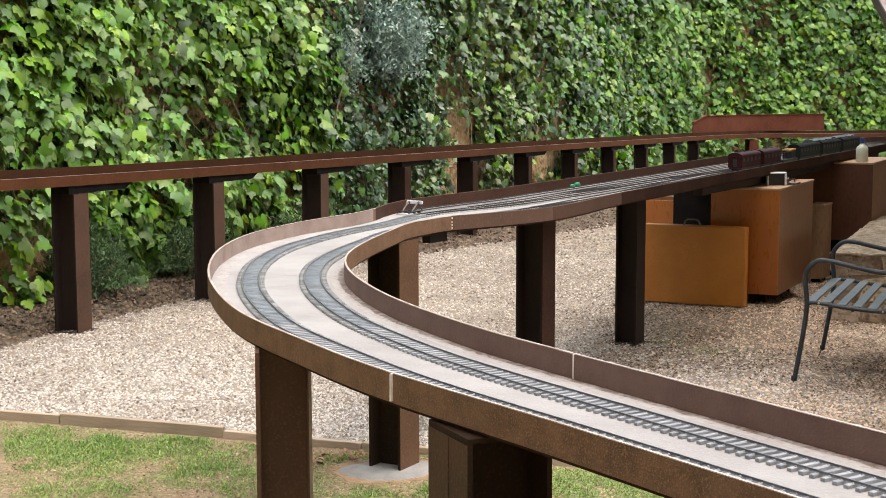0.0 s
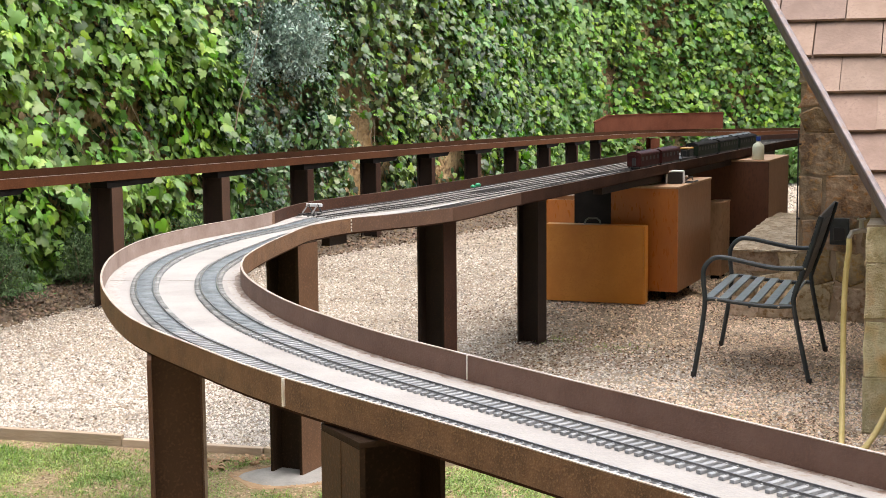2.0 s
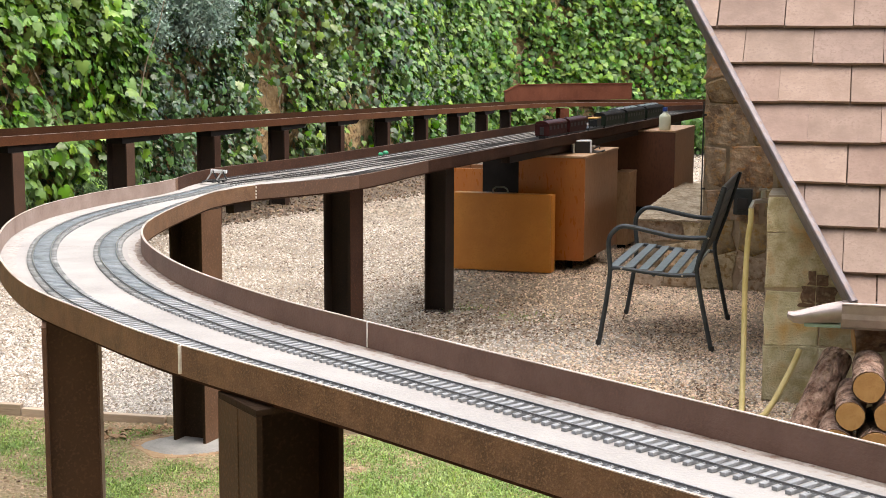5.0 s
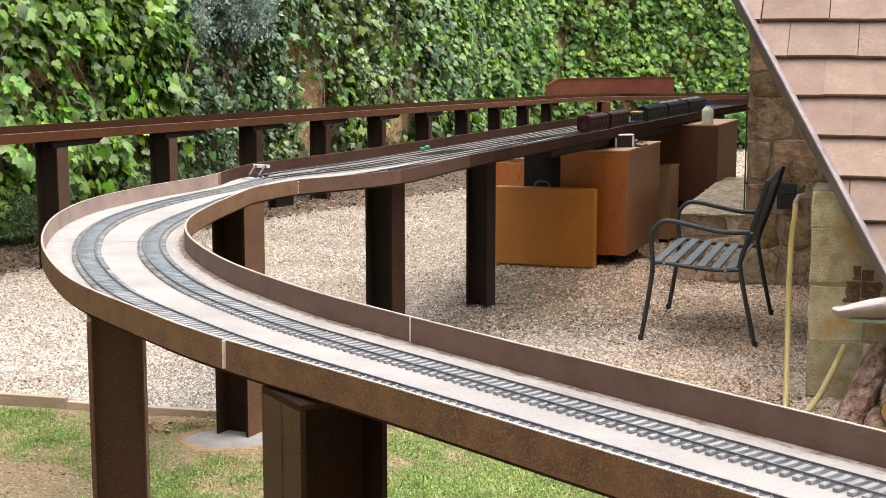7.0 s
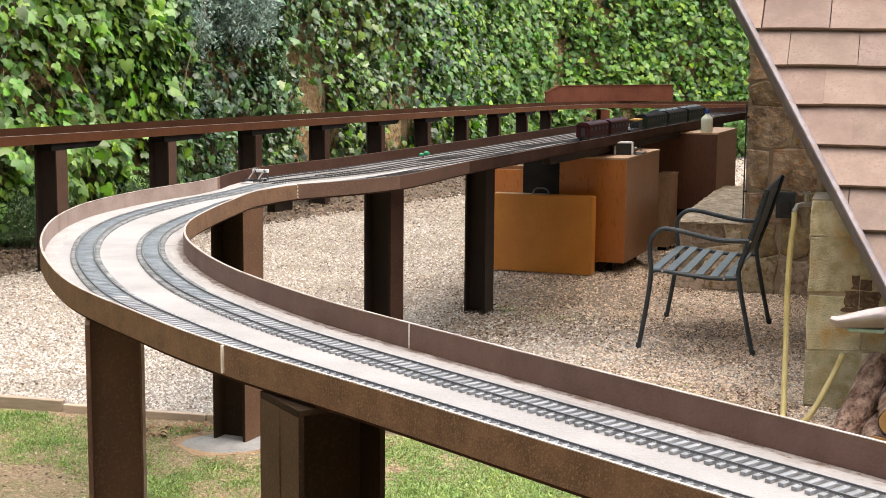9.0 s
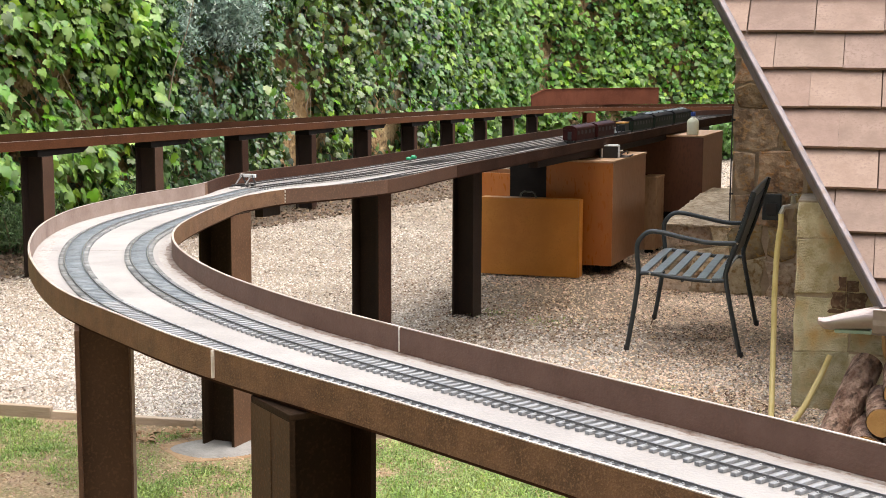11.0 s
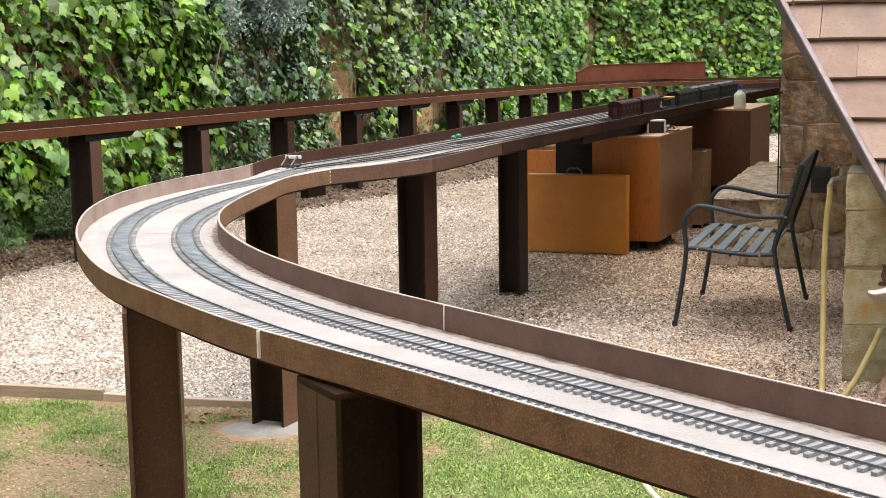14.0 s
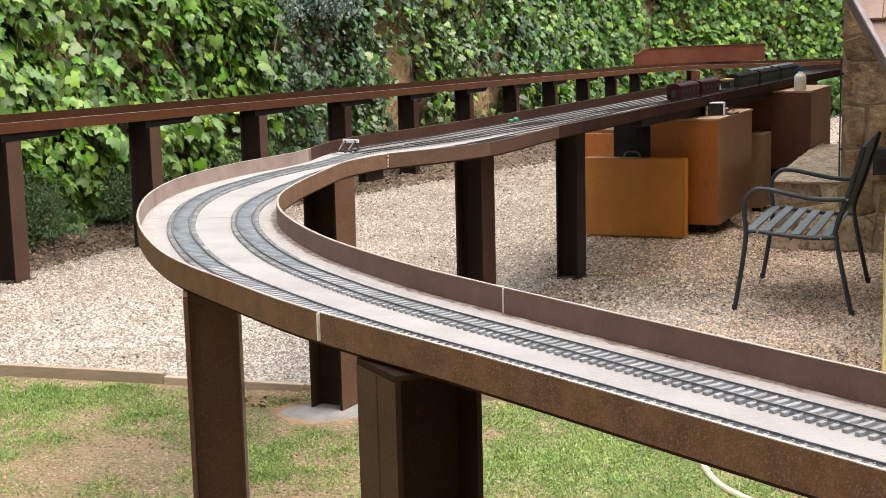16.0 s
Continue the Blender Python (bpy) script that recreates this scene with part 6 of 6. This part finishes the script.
prof = [(0.008, -0.095), (0.011, 0.0), (0.009, 0.020), (0.003, 0.025), (-0.014, 0.022), (-0.022, 0.016), (-0.023, 0.010), (0.002, 0.014), (0.002, -0.095)]
ends = [[b.verts.new(q + n_ * a + Vector((0, 0, c))) for a, c in prof] for q in (p0, p0 + (p1 - p0) * 0.28, p0 + (p1 - p0) * 0.62, p1)]
for q, s in zip(ends, ends[1:]):
    for k in range(len(prof)):
        b.faces.new((q[k], q[(k + 1) % len(prof)], s[(k + 1) % len(prof)], s[k]))
b.faces.new(ends[0]), b.faces.new(ends[-1][::-1])
bmesh.ops.recalc_face_normals(b, faces=b.faces)
part("verge_flashing", b, M_ZINC, roof, "grey-violet zinc flashing along the slanting roof edge")

gut = thing("gutter", Matrix.Translation(EAVE) @ pose(0, 0, 0, 0, 0, ROT), "pale grey metal eaves gutter with an open pointed spout", "gutter")
b = bmesh.new()
prof = [(0.012, 0.0), (-0.005, -0.006), (-0.012, -0.07), (-0.03, -0.098), (-0.065, -0.11), (-0.098, -0.094), (-0.112, -0.06), (-0.118, 0.0), (-0.126, 0.004), (-0.124, -0.004), (-0.107, -0.062), (-0.094, -0.089), (-0.065, -0.103), (-0.033, -0.092), (-0.017, -0.066), (-0.01, 0.0)]
ends = [[b.verts.new((x, y, z - 0.005)) for y, z in prof] for x in (0.012, 1.2, 2.5)]
for q, s in zip(ends, ends[1:]):
    for k in range(len(prof)):
        b.faces.new((q[k], q[(k + 1) % len(prof)], s[(k + 1) % len(prof)], s[k]))
b.faces.new(ends[0]), b.faces.new(ends[-1][::-1])
bmesh.ops.recalc_face_normals(b, faces=b.faces)
part("trough", b, M_GUTTER, gut, "pale grey gutter trough")
part("lip", tubed([(0.012, -0.123, 0.001), (2.5, -0.123, 0.001)], 0.007, 8), M_GUTTER, gut)
b = bmesh.new()
rows = []
for k in range(9):
    t = k / 8
    x = 0.012 - 0.222 * t
    half = math.radians(86 - 22 * t ** 2)
    ring = []
    for dr in (0.0, 0.0035):
        rr = (0.086 - 0.024 * t) * (1 - 0.45 * max(0.0, (t - 0.8) / 0.2) ** 2) - dr
        for j in range(9):
            a = -math.pi / 2 + half * (j / 4 - 1)
            ring.append(b.verts.new((x, -0.065 + rr * math.cos(a), -0.004 - 0.040 * t + rr * math.sin(a))))
    rows.append(ring)
for q, s in zip(rows, rows[1:]):
    for j in range(8):
        b.faces.new((q[j], q[j + 1], s[j + 1], s[j]))
        b.faces.new((q[9 + j], s[9 + j], s[10 + j], q[10 + j]))
    b.faces.new((q[0], s[0], s[9], q[9])), b.faces.new((q[8], q[17], s[17], s[8]))
bmesh.ops.recalc_face_normals(b, faces=b.faces)
part("spout", b, M_GUTTER, gut, "pale pointed half-round spout", smooth=True)
# Added block that gives the green tone beneath the spout.
part("green_underside", boxed(-0.14, 0.010, -0.10, -0.03, -0.108, -0.0915, 0.006), M_GREENZINC, gut, "green block added under the spout")

# dark pipe on the corner of the rubble wall
pipe = thing("downpipe", pose(2.043, 9.74, 0.49), "thin black downpipe on the corner of the stone wall", "downpipe")
part("pipe_run", tubed([(0, 0, 0), (0, 0, 0.80)], 0.005, 10), M_BLACK, pipe)
for z_ in (0.2, 0.7):
    part("clip", boxed(-0.0065, 0.02, -0.0065, 0.0065, z_, z_ + 0.014, 0.002), M_BLACK, pipe)

# socket box on the stone wall
sock = thing("socket_box", Matrix.Translation((2.055, 9.75, 0)) @ pose(0, 0, 0, 0, 0, ROT) @ pose(0.275, -0.035, 0.535), "dark grey weatherproof socket box on the stone wall", "socket box")
part("housing", boxed(-0.062, 0.062, -0.06, 0.0, 0.0, 0.175, 0.008), M_BENCH, sock)
part("flap", boxed(-0.036, 0.036, -0.072, -0.0605, 0.03, 0.115, 0.006), M_BLACK, sock)

# tap on the corner of the house and its hose
tap = thing("tap", pose(1.722, 6.80, 0.925), "old nickel garden tap fixed to the house corner", "tap")
part("pipe", tubed([(0.06, 0.02, 0.0), (-0.005, 0.0, 0.0), (-0.045, -0.01, -0.005), (-0.06, -0.013, -0.035)], 0.012, 10), M_BRASS, tap)
part("valve", tubed([(0.0, 0.0, 0.012), (0.0, 0.0, 0.05)], [0.012, 0.009], 8), M_BRASS, tap)
part("lever", tubed([(-0.018, -0.006, 0.056), (0.0, 0.0, 0.052), (0.018, 0.006, 0.056)], 0.0065, 8), M_BRASS, tap)
hose = thing("garden_hose", pose(0, 0, 0), "yellow garden hose hanging from the tap to the ground", "hose")
part("hose_run", tubed([tuple(p) for p in spline([(1.664, 6.788, 0.89), (1.663, 6.785, 0.83), (1.650, 6.78, 0.718), (1.632, 6.73, 0.52), (1.622, 6.68, 0.364), (1.592, 6.55, 0.13), (1.568, 6.45, 0.03), (1.52, 6.28, 0.016), (1.42, 6.08, 0.016), (1.36, 5.86, 0.012)], 8)], 0.0135, 10), M_HOSE, hose)
hose2 = thing("garden_hose", pose(0, 0, 0), "cut length of yellow hose leaning on the wall", "hose")
part("hose_run", tubed([tuple(p) for p in spline([(1.585, 6.22, 0.014), (1.63, 6.28, 0.016), (1.685, 6.33, 0.065), (1.742, 6.38, 0.14), (1.79, 6.42, 0.21), (1.825, 6.44, 0.278)], 8)], 0.0135, 10), M_HOSE, hose2)
hose3 = thing("garden_hose", pose(0, 0, 0), "pale yellow hose lying curled on the lawn", "hose")
part("hose_run", tubed([tuple(p) for p in spline([(0.60, 5.50, -0.012), (0.615, 5.27, -0.010), (0.608, 5.10, -0.010), (0.65, 4.88, -0.010), (0.78, 4.70, -0.012), (0.98, 4.66, -0.012)], 8)], 0.0125, 10), M_HOSE2, hose3)

# ---- firewood ----
def log(a, c, r, label, cut_dark=False):
    a, c = Vector(a), Vector(c)
    L = (c - a).length
    lg = new("firewood_log")
    lg.matrix_basis = Matrix.Translation(a) @ (c - a).to_track_quat('Z', 'Y').to_matrix().to_4x4()
    tagged(lg, label, "log", "firewood logs by the house")
    b = bmesh.new()
    seed = random.uniform(0, 50)
    rings = []
    for k in range(9):
        z = L * k / 8
        rings.append([b.verts.new((rr * math.cos(t), rr * math.sin(t), z)) for t in [2 * math.pi * j / 18 for j in range(18)] for rr in [r * (1 + 0.09 * noise.noise((math.cos(t) * 1.3 + seed, math.sin(t) * 1.3, z * 5)) + 0.06 * noise.noise((math.cos(t) * 6 + seed, math.sin(t) * 6, z * 14)))]])
    for q, s in zip(rings, rings[1:]):
        for k in range(18):
            b.faces.new((q[k], q[(k + 1) % 18], s[(k + 1) % 18], s[k]))
    part("bark", b, M_BARK, lg, smooth=True)
    for ring, sgn in ((0, -1), (8, 1)):
        b = bmesh.new()
        z = -0.004 if sgn < 0 else L + 0.004
        vs = []
        for t in [2 * math.pi * j / 18 for j in range(18)]:
            rr = 0.93 * r * (1 + 0.09 * noise.noise((math.cos(t) * 1.3 + seed, math.sin(t) * 1.3, L * ring / 8 * 5)))
            vs.append(b.verts.new((rr * math.cos(t), rr * math.sin(t), z)))
        lowv = [b.verts.new((v.co.x * 1.02, v.co.y * 1.02, z - sgn * 0.012)) for v in vs]
        cvt = b.verts.new((0, 0, z + sgn * 0.001))
        for k in range(18):
            b.faces.new((vs[k], vs[(k + 1) % 18], cvt))
            b.faces.new((vs[k], lowv[k], lowv[(k + 1) % 18], vs[(k + 1) % 18]))
        part("cut_end", b, M_CUT, lg, "orange-brown sawn end with rings")
    return lg


gx_, gy_ = 0.30, 0.954
for x, y, z, r in ((1.78, 5.72, 0.068, 0.07), (1.93, 5.66, 0.07, 0.072), (2.08, 5.62, 0.066, 0.068), (2.24, 5.56, 0.07, 0.072), (1.835, 5.71, 0.192, 0.06), (1.985, 5.66, 0.20, 0.066), (2.14, 5.60, 0.196, 0.066),
                   (1.90, 5.69, 0.315, 0.066), (2.05, 5.64, 0.325, 0.066)):
    x, y = 0.974 * x, y - 0.15
    log((x, y, z), (x + gx_ * 0.42, y + gy_ * 0.42, z + 0.004), r, "sawn firewood log stacked under the eaves")
leaning = log((1.672, 5.835, 0.045), (1.895, 6.10, 0.318), 0.066, "thick leaning firewood log with rough grey bark")
for z_, t_, r_ in ((0.335, 3.9, 0.020), (0.20, 4.6, 0.011)):
    b = bmesh.new()
    ring = [b.verts.new((r_ * 0.7 * math.cos(2 * math.pi * j / 12), r_ * 1.5 * math.sin(2 * math.pi * j / 12), 0.004 if j % 2 else 0.003)) for j in range(12)]
    low_ = [b.verts.new((v.co.x * 1.25, v.co.y * 1.25, -0.012)) for v in ring]
    b.faces.new(ring)
    for j in range(12):
        b.faces.new((ring[j], low_[j], low_[(j + 1) % 12], ring[(j + 1) % 12]))
    bmesh.ops.recalc_face_normals(b, faces=b.faces)
    kn = part("knot", b, M_CUT, leaning, "orange patch of bared wood")
    kn.matrix_basis = pose(0.069 * math.cos(t_), 0.069 * math.sin(t_), z_) @ Vector((math.cos(t_), math.sin(t_), 0)).to_track_quat('Z', 'Y').to_matrix().to_4x4()
log((1.95, 6.06, 0.40), (2.45, 5.98, 0.46), 0.06, "dark firewood log lying on top of the stack")


# ---- unseen wall added behind the eye, which closes the place and blocks low sky ----
tagged(new("wall_rear", mesh_of("wall_rear", boxed(-9, 11, -3.3, -3.0, -0.1, 9.0), M_STONE)), "unseen plain stone wall added to block sky behind the eye", "wall", kind="structure")
